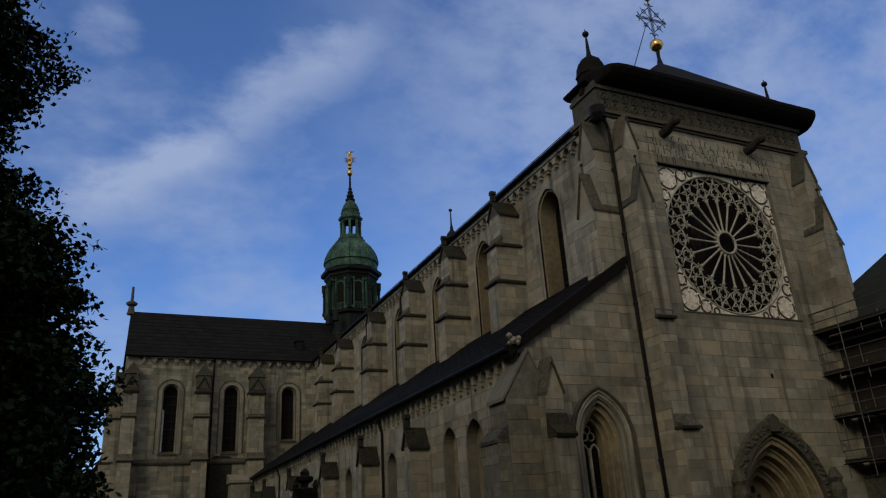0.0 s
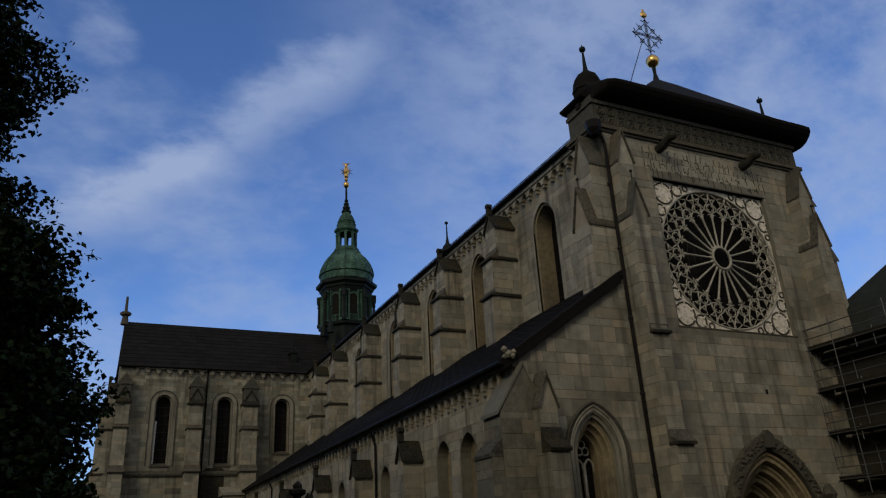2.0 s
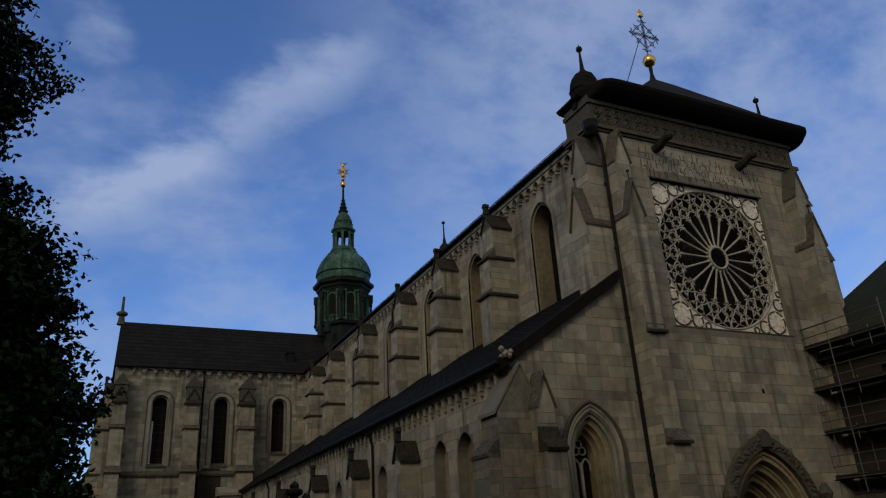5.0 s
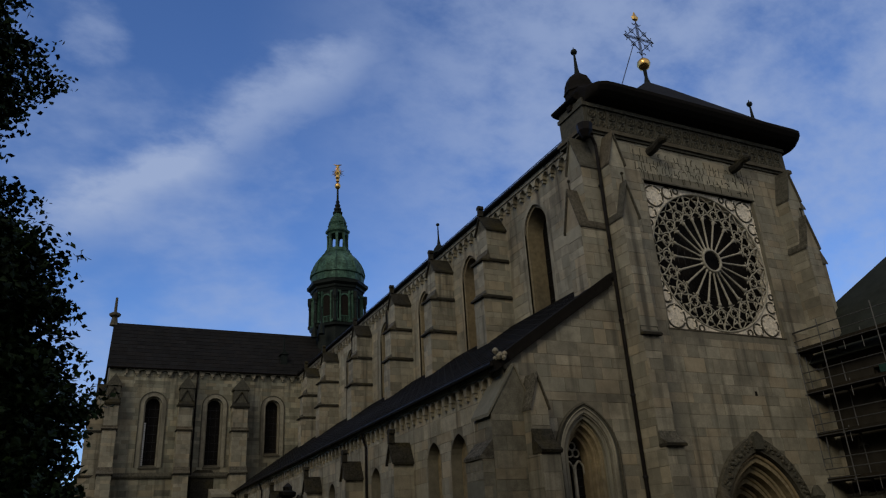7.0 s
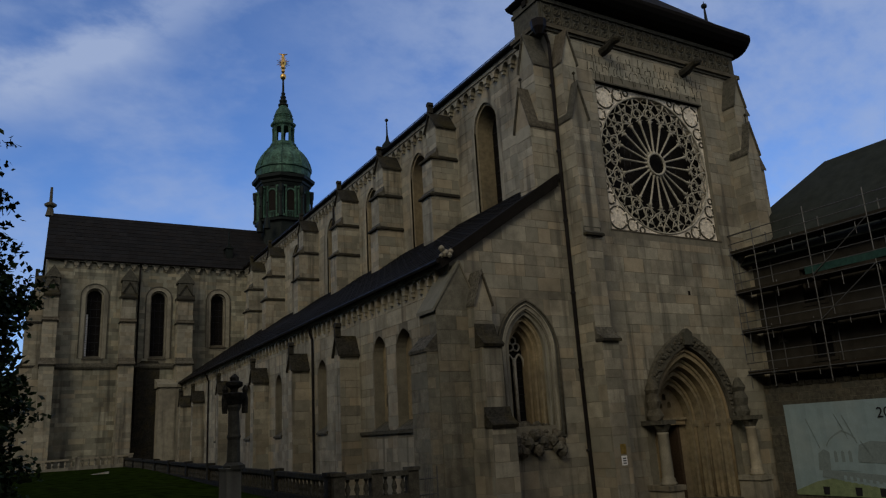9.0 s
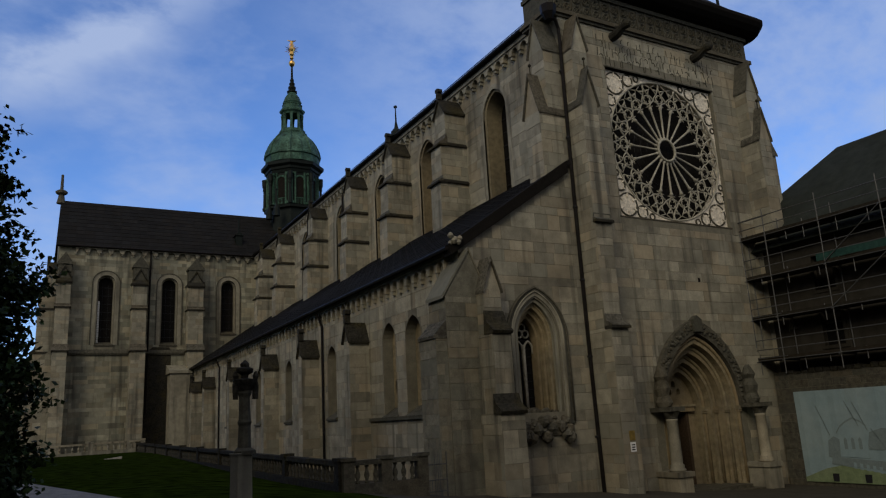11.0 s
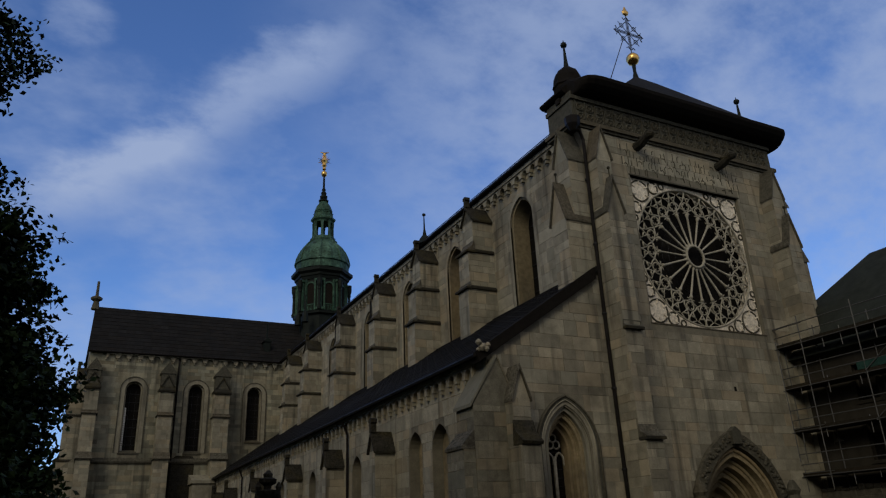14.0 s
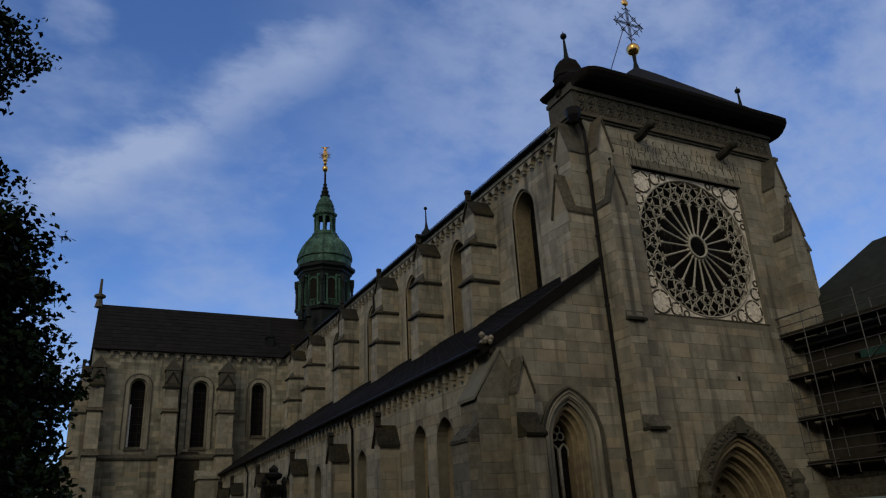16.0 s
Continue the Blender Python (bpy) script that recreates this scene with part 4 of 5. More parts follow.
roof("aisle_roof", [(14.75, YW - 0.12, 8.7), (14.75, YT, 8.6), (XN, YT, 14.0), (XN, YW - 0.12, 14.0)], 0.22, church, 18, 3, "dark slate lean-to roof over the aisle")
bm = bmesh.new()
add_tube(bm, [(14.7, YW - 0.1, 8.6), (14.7, YT, 8.48)], 0.09, 8)
part("aisle_gutter", bm, PIPE, church)
bm = bmesh.new()
add_prism(bm, W, [(14.85, 8.3), (21.5, 12.72), (21.5, 13.32), (14.75, 8.75)], -0.4, 0.2, 2)
part("verge_board", bm, EAVE, church)
bm = bmesh.new()
rnd = random.Random(8)
for i in range(7):
    r = rnd.uniform(0.1, 0.2)
    add_lathe(bm, (14.95 + rnd.uniform(-0.2, 0.3), YW - 0.25 + rnd.uniform(-0.1, 0.1), 8.75 + rnd.uniform(0, 0.35)), [(r * 0.4, -r), (r, -r * 0.2), (r * 0.8, r * 0.5), (r * 0.2, r)], 7)
part("eave_carving", bm, STONE, church, "pale carved knob on the eave corner")

# nave side
nave_y = (36.95, 44.7, 52.5, 61.8, 71.7, 78.6)
nave_win = [33.0] + [(a + b) / 2 + 0.65 for a, b in zip(nave_y, nave_y[1:])] + [82.6]
nave_holes = [arch(u, 1.2, 12.4, 19.0, 1.5, 8) for u in nave_win]
wall("nave_side_wall", church, N_, rect(YW + 0.5, YT, 7.0, 21.9), nave_holes, 1.2, "high nave wall of grey-brown ashlar", seed=31)
for u in nave_win:
    arched_window(church, N_, u, 1.2, 12.4, 19.0, 1.5, deep=1.22, trim=0.28, bars=8, hood=False, name="nave_window", label="tall arched nave window with dark glazing")
for u in nave_y:
    buttress(church, N_, u, 0.62, [(8.5, 15.6, 2.0), (15.6, 18.0, 1.85), (18.0, 20.2, 1.45)], (20.2, 21.25), name="nave_buttress", slope=WEATHERED)
corbels(church, N_, 28.0, YT, 21.75, 0.85, 0.3)
roof("nave_roof", [(XN - 0.55, YW + 2.0, 22.1), (XN - 0.55, 98.0, 22.1), (CX, 98.0, 27.7), (CX, YW + 2.4, 27.7)], 0.18, church, 12, 5, "steep dark slate nave roof")
roof("nave_roof", [(2 * CX - XN + 0.55, YW + 2.0, 22.1), (2 * CX - XN + 0.55, 98.0, 22.1), (CX, 98.0, 27.7), (CX, YW + 2.4, 27.7)], 0.18, church, 12, 6, "")
bm = bmesh.new()
v = [bm.verts.new(q) for q in ((24.3, 24.75, 23.72), (36.6, 24.75, 23.72), (34.6, 31.4, 23.8), (24.3, 31.4, 23.8), (28.15, 27.6, 27.2), (29.8, 27.6, 27.15), (29.8, 28.6, 27.15), (28.15, 28.6, 27.2), (CX, 28.1, 27.65))]
for f in ((0, 1, 5, 4), (1, 2, 6, 5), (2, 3, 7, 6), (3, 0, 4, 7), (4, 5, 8), (5, 6, 8), (6, 7, 8), (7, 4, 8), (3, 2, 1, 0)):
    bm.faces.new([v[i] for i in f])
part("front_roof", bm, SLATE, church, "dark tent roof over the church front")
bm = bmesh.new()
add_tube(bm, [(XN - 0.6, YW + 2.2, 22.12), (XN - 0.6, YT, 22.12)], 0.1, 8)
part("nave_gutter", bm, PIPE, church)
bm = bmesh.new()
add_tube(bm, [(XN - 0.45, YW + 2.4, 22.45), (XN - 0.45, YT, 22.45)], 0.025, 5)
for i in range(38):
    add_tube(bm, [(XN - 0.45, YW + 3 + 1.5 * i, 22.1), (XN - 0.45, YW + 3 + 1.5 * i, 22.45)], 0.02, 4)
part("snow_rail", bm, PIPE, church)
bm = bmesh.new()
add_lathe(bm, (22.2, 45.3, 22.1), [(0.5, 0), (0.42, 0.35), (0.16, 0.7), (0.07, 1.2), (0.04, 2.3)], 8)
add_lathe(bm, (22.2, 45.3, 24.35), [(0.03, 0), (0.14, 0.08), (0.14, 0.18), (0.03, 0.26)], 8)
part("roof_finial", bm, COPPER_DARK, church, "dark roof spike with a ball")
# closing walls out of sight
bm = bmesh.new()
add_box(bm, XYZ, 2 * CX - XN - 0.3, 2 * CX - XN, YW + 0.5, 98, GROUND, 21.9)
add_box(bm, XYZ, XN, 2 * CX - XN, 97.5, 98, GROUND, 27)
part("far_nave_wall", bm, MORTAR, church)
for u in (57.0, 66.3):
    bm = bmesh.new()
    add_tube(bm, [N_(u, 22.0, 0.4), N_(u, 21.6, 0.16), N_(u, 13.0, 0.14)], 0.09, 8)
    part("downpipe", bm, PIPE, church)

# transept
tw = [(6.2, 0.80, 11.45, 18.15, 0.80), (12.75, 0.80, 11.45, 18.15, 0.80), (19.3, 0.78, 12.75, 18.15, 0.78)]
t_holes = [arch(c, a + 0.1, z0, sp, r + 0.1, 8) for c, a, z0, sp, r in tw]
wall("transept_wall", church, T, rect(1.4, XN + 0.5, GROUND, 22.0), t_holes, 1.2, "tall transept wall of patched ashlar", seed=41, stone=STONE_PATCH)
for c, a, z0, sp, r in tw:
    arched_window(church, T, c, a + 0.1, z0, sp, r + 0.1, deep=0.8, trim=0.42, bars=7, name="transept_window", label="tall round-arched transept window, dark leaded glass")
# white slips paint the daylight that shows through from the far side
for k in range(24):
    bm = bmesh.new()
    add_box(bm, T, 5.5, 5.68, 11.75 + 0.19 * k, 11.9 + 0.19 * k, -0.79, -0.7)
    part("pale_pane", bm, WHITE, church)
for c, hw in ((2.05, 0.66), (9.48, 0.72), (15.4, 0.82)):
    buttress(church, T, c, hw, [(GROUND, 10.6, 1.9), (10.6, 15.2, 1.5), (15.2, 18.1, 1.4)], (18.1, 19.6), name="transept_buttress", finial=False, slope=WEATHERED)
    bm = bmesh.new()
    add_box(bm, T, c - hw * 0.95, c + hw * 0.95, 18.1, 19.95, 0.0, 1.3)
    add_prism(bm, T, [(c - hw * 1.12, 19.8), (c - hw * 1.12, 20.0), (c, 21.15), (c + hw * 1.12, 20.0), (c + hw * 1.12, 19.8)], 0.0, 1.4, 2)
    part("buttress_cap", bm, STONE_DARK, church)
    bm = bmesh.new()
    add_prism(bm, T, [(17.75, 1.62), (17.95, 1.68), (18.5, 1.3), (17.75, 1.3)], c - hw * 1.15, c + hw * 1.15, 0)
    part("drip_course", bm, CAPS, church)
bm = bmesh.new()
add_prism(bm, T, [(10.35, 0.2), (10.55, 0.28), (10.95, 0.0), (10.35, 0.0)], 1.3, 14.7, 0)
part("string_course", bm, STONE_DARK, church)
corbels(church, T, 3.0, XN, 21.85, 1.15, 0.3)
roof("transept_roof", [(1.1, YT - 0.5, 22.05), (XN + 3, YT - 0.5, 22.05), (CX, 91.6, 28.78), (1.35, 91.6, 28.78)], 0.2, church, 12, 9, "dark slate transept roof")
roof("transept_roof", [(1.1, 97.7, 22.05), (XN + 3, 97.7, 22.05), (CX, 91.6, 28.78), (1.35, 91.6, 28.78)], 0.2, church, 6, 10, "")
bm = bmesh.new()
add_tube(bm, [(1.1, YT - 0.55, 22.05), (XN, YT - 0.55, 22.05)], 0.11, 8)
part("transept_gutter", bm, PIPE, church)
bm = bmesh.new()
add_tube(bm, [T(10.62, 22.0, 0.4), T(10.62, 21.6, 0.15), T(10.62, 4.0, 0.12)], 0.1, 8)
part("downpipe", bm, PIPE, church)
bm = bmesh.new()
gl = lambda u, v, w: Vector((1.4 - w, u, v))
add_prism(bm, gl, [(YT, GROUND), (97.2, GROUND), (97.2, 22.0), (91.6, 28.58), (YT, 22.0)], -1.0, 0.0, 2)
part("transept_gable", bm, MORTAR, church)
for c in (87.2, 96.0):
    buttress(church, gl, c, 0.6, [(GROUND, 10.6, 2.0), (10.6, 15.2, 1.6), (15.2, 17.2, 1.5), (17.2, 19.6, 0.9)], (19.6, 20.4), name="gable_buttress")
bm = bmesh.new()
add_lathe(bm, (1.35, 91.6, 28.4), [(0.5, 0), (0.42, 0.3), (0.3, 1.0), (0.62, 1.2), (0.66, 1.45), (0.4, 1.6), (0.18, 1.7), (0.14, 3.5)], 8)
part("gable_finial", bm, STONE_DARK, church, "stone post finial on the gable")
bm = bmesh.new()
add_box(bm, XYZ, 20.35, 21.1, 86.9, 88.6, 23.4, 24.9)
add_prism(bm, XYZ, [(20.2, 24.85), (21.25, 24.85), (20.72, 25.4)], 86.75, 88.9, 1)
add_tube(bm, [(20.72, 87.2, 25.3), (20.72, 87.2, 27.2)], 0.1, 6)
part("roof_vent", bm, COPPER_DARK, church, "small dark roof vent with a stub pipe")
# low chapel beside the transept
chap = wall("chapel_wall", church, west(YT + 0.2), [(-9, GROUND), (1.4, GROUND), (1.4, 11.0), (-0.4, 9.6), (-9, 5.6)], [arch(-1.75, 0.75, 1.5, 3.9, 0.75, 6)], 0.8, "low chapel wall of pale ashlar", seed=47)
arched_window(church, west(YT + 0.2), -1.75, 0.75, 1.5, 3.9, 0.75, deep=0.4, trim=0.35, bars=3, name="chapel_window", label="small round-arched chapel window")
bm = bmesh.new()
add_box(bm, XYZ, 12.8, 15.0, 83.5, YT, GROUND, 8.1)
add_prism(bm, west(YT), [(8.1, 2.7), (8.4, 2.7), (9.2, 0.0), (8.1, 0.0)], 12.6, 15.0, 0)
part("corner_pier", bm, STONE, church, "plain ashlar pier in the corner")
# thin slab much darker than the transept wall behind it
bm = bmesh.new()
add_prism(bm, T, [(10.45, GROUND), (13.1, GROUND), (13.1, 10.6), (12.9, 11.15), (11.2, 11.2), (10.45, 10.6)], 0.0, 0.05, 2)
part("damp_wall", bm, CAPS, church, "dark strip of wall")

# crossing tower
tower = new("crossing_tower")
tower.parent = church
tower["label"] = "octagonal ridge turret of green copper with gilded top"
TC = (28.75, 91.0, 0.0)
TA = math.pi / 8
bm = bmesh.new()
add_lathe(bm, TC, [(3.3, 24), (3.3, 29.4), (3.75, 29.5), (3.8, 29.8), (3.3, 29.95), (3.3, 34.4)], 8, TA)
drum = part("drum", bm, COPPER_DARK, tower)
for k in range(8):
    an = k * math.pi / 4
    n = Vector((math.cos(an), math.sin(an), 0))
    s = Vector((-math.sin(an), math.cos(an), 0))
    base = Vector(TC) + n * 3.3 * math.cos(math.pi / 8)
    M = lambda u, v, w, b=base, n=n, s=s: b + s * u + n * w + Vector((0, 0, v))
    bm = bmesh.new()
    add_prism(bm, M, arch(0, 0.52, 30.0, 33.2, 0.52, 6), 0.0, 0.03, 2)
    op = part("louvre_opening", bm, VOID, drum)
    bm = bmesh.new()
    ring(bm, M, arch(0, 0.55, 30.0, 33.2, 0.55, 6), arch(0, 0.74, 30.0, 33.2, 0.74, 6), 0.0, 0.14)
    part("arch_trim", bm, COPPER, op)
    bm = bmesh.new()
    for i in range(5):
        add_box(bm, M, -0.4 + i * 0.2 - 0.03, -0.4 + i * 0.2 + 0.03, 30.0, 30.75, 0.04, 0.1)
    add_box(bm, M, -0.52, 0.52, 30.75, 30.85, 0.04, 0.14)
    part("balustrade", bm, COPPER, op)
    an2 = an + math.pi / 8
    n2 = Vector((math.cos(an2), math.sin(an2), 0))
    s2 = Vector((-math.sin(an2), math.cos(an2), 0))
    M2 = lambda u, v, w, b=Vector(TC) + n2 * 3.2, n=n2, s=s2: b + s * u + n * w + Vector((0, 0, v))
    bm = bmesh.new()
    add_box(bm, M2, -0.3, 0.3, 29.95, 34.3, -0.2, 0.3)
    for e in (-0.62, 0.62):
        add_box(bm, M2, e - 0.1, e + 0.1, 29.95, 34.3, -0.3, 0.06)
    add_box(bm, M2, -0.5, 0.5, 33.95, 34.2, -0.2, 0.42)
    add_box(bm, M2, -0.5, 0.5, 29.95, 30.25, -0.2, 0.42)
    part("pilaster", bm, COPPER, drum)
    bm = bmesh.new()
    add_lathe(bm, M2(0, 29.9, 0.5), [(0.28, 0), (0.3, 0.3), (0.2, 0.5), (0.17, 2.6), (0.26, 2.8), (0.2, 3.0), (0.34, 3.4), (0.36, 4.3)], 8)
    part("engaged_column", bm, COPPER_DARK, drum)
    M3 = lambda u, v, w, b=Vector(TC) + n * 3.62 * math.cos(math.pi / 8), n=n, s=s: b + s * u + n * w + Vector((0, 0, v))
    bm = bmesh.new()
    add_tube(bm, [M3(0.38 * math.cos(q * math.pi / 6), 36.55 + 0.24 * math.sin(q * math.pi / 6), 0.05) for q in range(12)], 0.09, 5, True)
    part("oval_dormer", bm, COPPER, drum)
bm = bmesh.new()
add_lathe(bm, TC, [(3.4, 34.3), (3.55, 34.7), (3.7, 34.8), (3.75, 35.1), (4.15, 35.35), (4.2, 35.75), (3.8, 35.9), (3.6, 36.0), (3.6, 36.05)], 8, TA)
part("cornice", bm, COPPER_DARK, tower)
bm = bmesh.new()
add_lathe(bm, TC, [(3.62, 36.0), (3.62, 36.95), (3.8, 37.05), (3.78, 37.2), (3.66, 37.5), (3.5, 38.2), (3.15, 39.0), (2.6, 39.8), (2.05, 40.35), (1.85, 40.5)], 16, TA)
dm = part("dome", bm, COPPER, tower, "ribbed copper dome, streaked green")
for k in range(8):
    an = TA + k * math.pi / 4
    bm = bmesh.new()
    add_tube(bm, [(TC[0] + r * math.cos(an), TC[1] + r * math.sin(an), z) for r, z in ((3.72, 37.2), (3.68, 37.5), (3.52, 38.2), (3.17, 39.0), (2.62, 39.8), (1.9, 40.5))], 0.12, 6)
    part("rib", bm, COPPER, dm, smooth=True)
bm = bmesh.new()
add_lathe(bm, TC, [(1.95, 40.4), (2.0, 40.75), (1.75, 40.9), (1.75, 41.2), (1.55, 41.3), (1.45, 41.35)], 8, TA)
part("lantern_base", bm, COPPER, tower)
bm = bmesh.new()
add_lathe(bm, TC, [(1.35, 43.5), (1.45, 43.7), (1.7, 43.9), (1.75, 44.15), (1.5, 44.35), (1.35, 44.45), (1.35, 44.9), (1.42, 45.0), (1.2, 45.2), (1.3, 45.35), (1.22, 45.6), (0.95, 46.3), (0.6, 46.8), (0.5, 47.0)], 8, TA)
lan = part("lantern_roof", bm, COPPER, tower)
for k in range(8):
    an = TA + k * math.pi / 4
    bm = bmesh.new()
    add_lathe(bm, (TC[0] + 1.32 * math.cos(an), TC[1] + 1.32 * math.sin(an), 41.3), [(0.22, 0), (0.2, 0.2), (0.17, 1.4), (0.2, 1.8), (0.24, 2.25)], 6)
    part("lantern_post", bm, COPPER, lan)
bm = bmesh.new()
add_lathe(bm, TC, [(0.7, 46.95), (0.72, 47.15), (0.4, 47.3), (0.55, 47.6), (0.55, 47.8), (0.32, 48.0), (0.42, 48.3), (0.22, 48.6), (0.3, 48.85), (0.17, 49.1), (0.14, 50.9)], 10)
spire = part("spirelet", bm, COPPER_DARK, tower)
bm = bmesh.new()
add_lathe(bm, TC, [(0.1, 50.9), (0.36, 51.15), (0.45, 51.45), (0.36, 51.75), (0.12, 51.95)], 12)
part("gilded_ball", bm, GOLD, tower, smooth=True)
bm = bmesh.new()
add_lathe(bm, (TC[0], TC[1], 52.0), [(0.1, 0), (0.28, 0.2), (0.2, 0.5), (0.34, 0.8), (0.3, 1.2), (0.42, 1.55), (0.3, 1.9), (0.16, 2.2), (0.24, 2.45), (0.2, 2.75), (0.06, 2.95)], 9)
n0 = Vector((0.953, -0.302, 0))
for k in range(16):
    an = k * math.pi / 8
    d = n0 * math.cos(an) + Vector((0, 0, math.sin(an)))
    c = Vector((TC[0], TC[1], 53.6))
    add_tube(bm, [c + d * 0.3, c + d * (1.0 if k % 2 else 0.8)], [0.09, 0.02], 4)
add_tube(bm, [Vector((TC[0], TC[1], 55.0)) - n0 * 0.6, Vector((TC[0], TC[1], 54.85)), Vector((TC[0], TC[1], 55.0)) + n0 * 0.6], [0.05, 0.16, 0.05], 5)
part("gilded_figure", bm, GOLD, tower, "gilded ray-crowned top piece")
for dx, dy in ((-3.6, -1.5), (-3.2, -3.4), (3.4, -2.0)):
    bm = bmesh.new()
    add_lathe(bm, (TC[0] + dx, TC[1] + dy, 28.0), [(0.45, 0), (0.4, 1.0), (0.12, 1.6), (0.06, 3.4), (0.16, 3.5), (0.03, 3.7)], 8)
    part("corner_spike", bm, COPPER_DARK, tower)

# cross over the front
bm = bmesh.new()
base = Vector((CX, 28.1, 27.5))
add_lathe(bm, base, [(0.3, -0.3), (0.18, 0.1), (0.1, 0.5), (0.12, 1.0), (0.07, 1.1)], 8)
post = part("cross_foot", bm, COPPER_DARK, church)
bm = bmesh.new()
add_lathe(bm, base + Vector((0, 0, 1.05)), [(0.08, 0), (0.3, 0.1), (0.42, 0.38), (0.38, 0.58), (0.2, 0.78), (0.05, 0.82)], 14)
part("gilded_ball", bm, GOLD, post, smooth=True)
bm = bmesh.new()
c = base + Vector((0, 0, 3.4))
for d in (Vector((1, 0, 0)), Vector((0, 0, 1))):
    e = Vector((d.z, 0, d.x))
    L_ = 1.2 if d.x else 1.35
    for o in (-0.09, 0.09):
        add_tube(bm, [c - d * L_ * 0.82 + e * o, c + d * L_ * 0.82 + e * o], 0.02, 5)
    add_tube(bm, [c - d * L_, c + d * L_], 0.03, 5)
    for s in (-1, 1):
        for o in (-1, 1):
            add_tube(bm, [c + d * s * L_ * 0.95, c + d * s * L_ * 0.78 + e * o * 0.2, c + d * s * L_ * 0.86 + e * o * 0.34], 0.03, 5)
for sx in (-1, 1):
    for sz in (-1, 1):
        q = c + Vector((0.5 * sx, 0, 0.5 * sz))
        add_tube(bm, [c + Vector((0.1 * sx, 0, 0.9 * sz)), q, c + Vector((0.9 * sx, 0, 0.1 * sz))], 0.03, 5)
        add_tube(bm, [q + Vector((0.16 * math.cos(k * math.pi / 4), 0, 0.16 * math.sin(k * math.pi / 4))) for k in range(8)], 0.025, 4, True)
        add_tube(bm, [c + Vector((0.05 * sx, 0, 0.05 * sz)), q + Vector((0.25 * sx, 0, 0.25 * sz))], 0.022, 4)
add_tube(bm, [c + Vector((0, 0, -1.7)), c + Vector((0, 0, 1.6))], 0.03, 5)
part("iron_cross", bm, IRON, post, "wrought-iron cross with scrolled arms")
bm = bmesh.new()
add_lathe(bm, c + Vector((0, 0, 1.4)), [(0.06, 0), (0.22, 0.12), (0.28, 0.3), (0.16, 0.42), (0.05, 0.7)], 8, squash=0.5)
part("gilded_cock", bm, GOLD, post, "small gilded weathercock")
bm = bmesh.new()
add_tube(bm, [c + Vector((-0.5, 0, -0.5)), (24.9, 26.5, 25.0)], 0.028, 4)
part("guy_wire", bm, IRON, church)
bm = bmesh.new()
add_tube(bm, [(33.6, 26.8, 25.5), (35.0, 26.8, 25.15)], 0.025, 4)
add_tube(bm, [(33.6, 26.8, 25.2), (35.0, 26.8, 24.85)], 0.025, 4)
for i in range(6):
    add_tube(bm, [(33.6 + 0.28 * i, 26.8, 25.5 - 0.07 * i), (33.6 + 0.28 * i, 26.8, 24.9 - 0.07 * i)], 0.02, 4)
part("snow_guard", bm, IRON, church)

# putlog hole
bm = bmesh.new()
add_box(bm, W, 29.5, 29.64, 7.8, 8.02, 0.0, 0.03)
part("putlog_hole", bm, VOID, front)

# plates on the front buttress
bm = bmesh.new()
add_box(bm, W, 22.28, 22.58, 0.35, 0.75, 1.565, 1.585)
tagged(part("name_plate", bm, BRASS), "dull brass plate on the church buttress", "plate")
bm = bmesh.new()
add_box(bm, W, 22.28, 22.58, -0.12, 0.27, 1.565, 1.585)
notice = tagged(part("notice", bm, WHITE), "small white notice on the church buttress", "sign")
for k in range(3):
    bm = bmesh.new()
    add_box(bm, W, 22.34, 22.52, -0.06 + 0.1 * k, -0.01 + 0.1 * k, 1.585, 1.589)
    part("print_bar", bm, INK, notice)

# ---------- abbey wing with scaffold ----------
wing = thing("abbey_wing", "long plastered abbey wing under a hipped slate roof", "building")
XW = 34.5
E = south(XW)
wins = []
for k in range(9):
    for z in (4.2, 7.0):
        wins.append(rect(22.2 - 4.0 * k - 0.55, 22.2 - 4.0 * k + 0.55, z, z + 1.75))
wall("wing_wall", wing, E, rect(-24, 25.5, -3.5, 9.6), wins, 0.6, "grey aged plaster wall, deck shade in its colour", blocks=False, mat=PLASTER)
for q in wins:
    M = E
    u0, v0 = q[0]
    u1, v1 = q[2]
    bm = bmesh.new()
    add_box(bm, M, u0, u1, v0, v1, -0.3, -0.26)
    wd = part("window", bm, GLASS, wing)
    bm = bmesh.new()
    ring(bm, M, [(u0, v0), (u0, v1), (u1, v1), (u1, v0), (u0, v0)], [(u0 - 0.16, v0 - 0.16), (u0 - 0.16, v1 + 0.16), (u1 + 0.16, v1 + 0.16), (u1 + 0.16, v0 - 0.16), (u0 - 0.16, v0 - 0.16)], -0.05, 0.06)
    add_box(bm, M, (u0 + u1) / 2 - 0.04, (u0 + u1) / 2 + 0.04, v0, v1, -0.26, -0.2)
    add_box(bm, M, u0, u1, v0 + 1.1, v0 + 1.17, -0.26, -0.2)
    part("window_frame", bm, PLASTER, wd)
bm = bmesh.new()
add_box(bm, XYZ, 34.0, 34.5, -24, 25.6, -3.5, 2.95)
lower = part("lower_wall", bm, MORTAR, wing, "rough stone wall along the foot")
ashlar(lower, south(34.0), rect(-6, 25.6, -3.5, 2.95), [], seed=77, mat=STONE_DARK)
bm = bmesh.new()
rnd = random.Random(3)
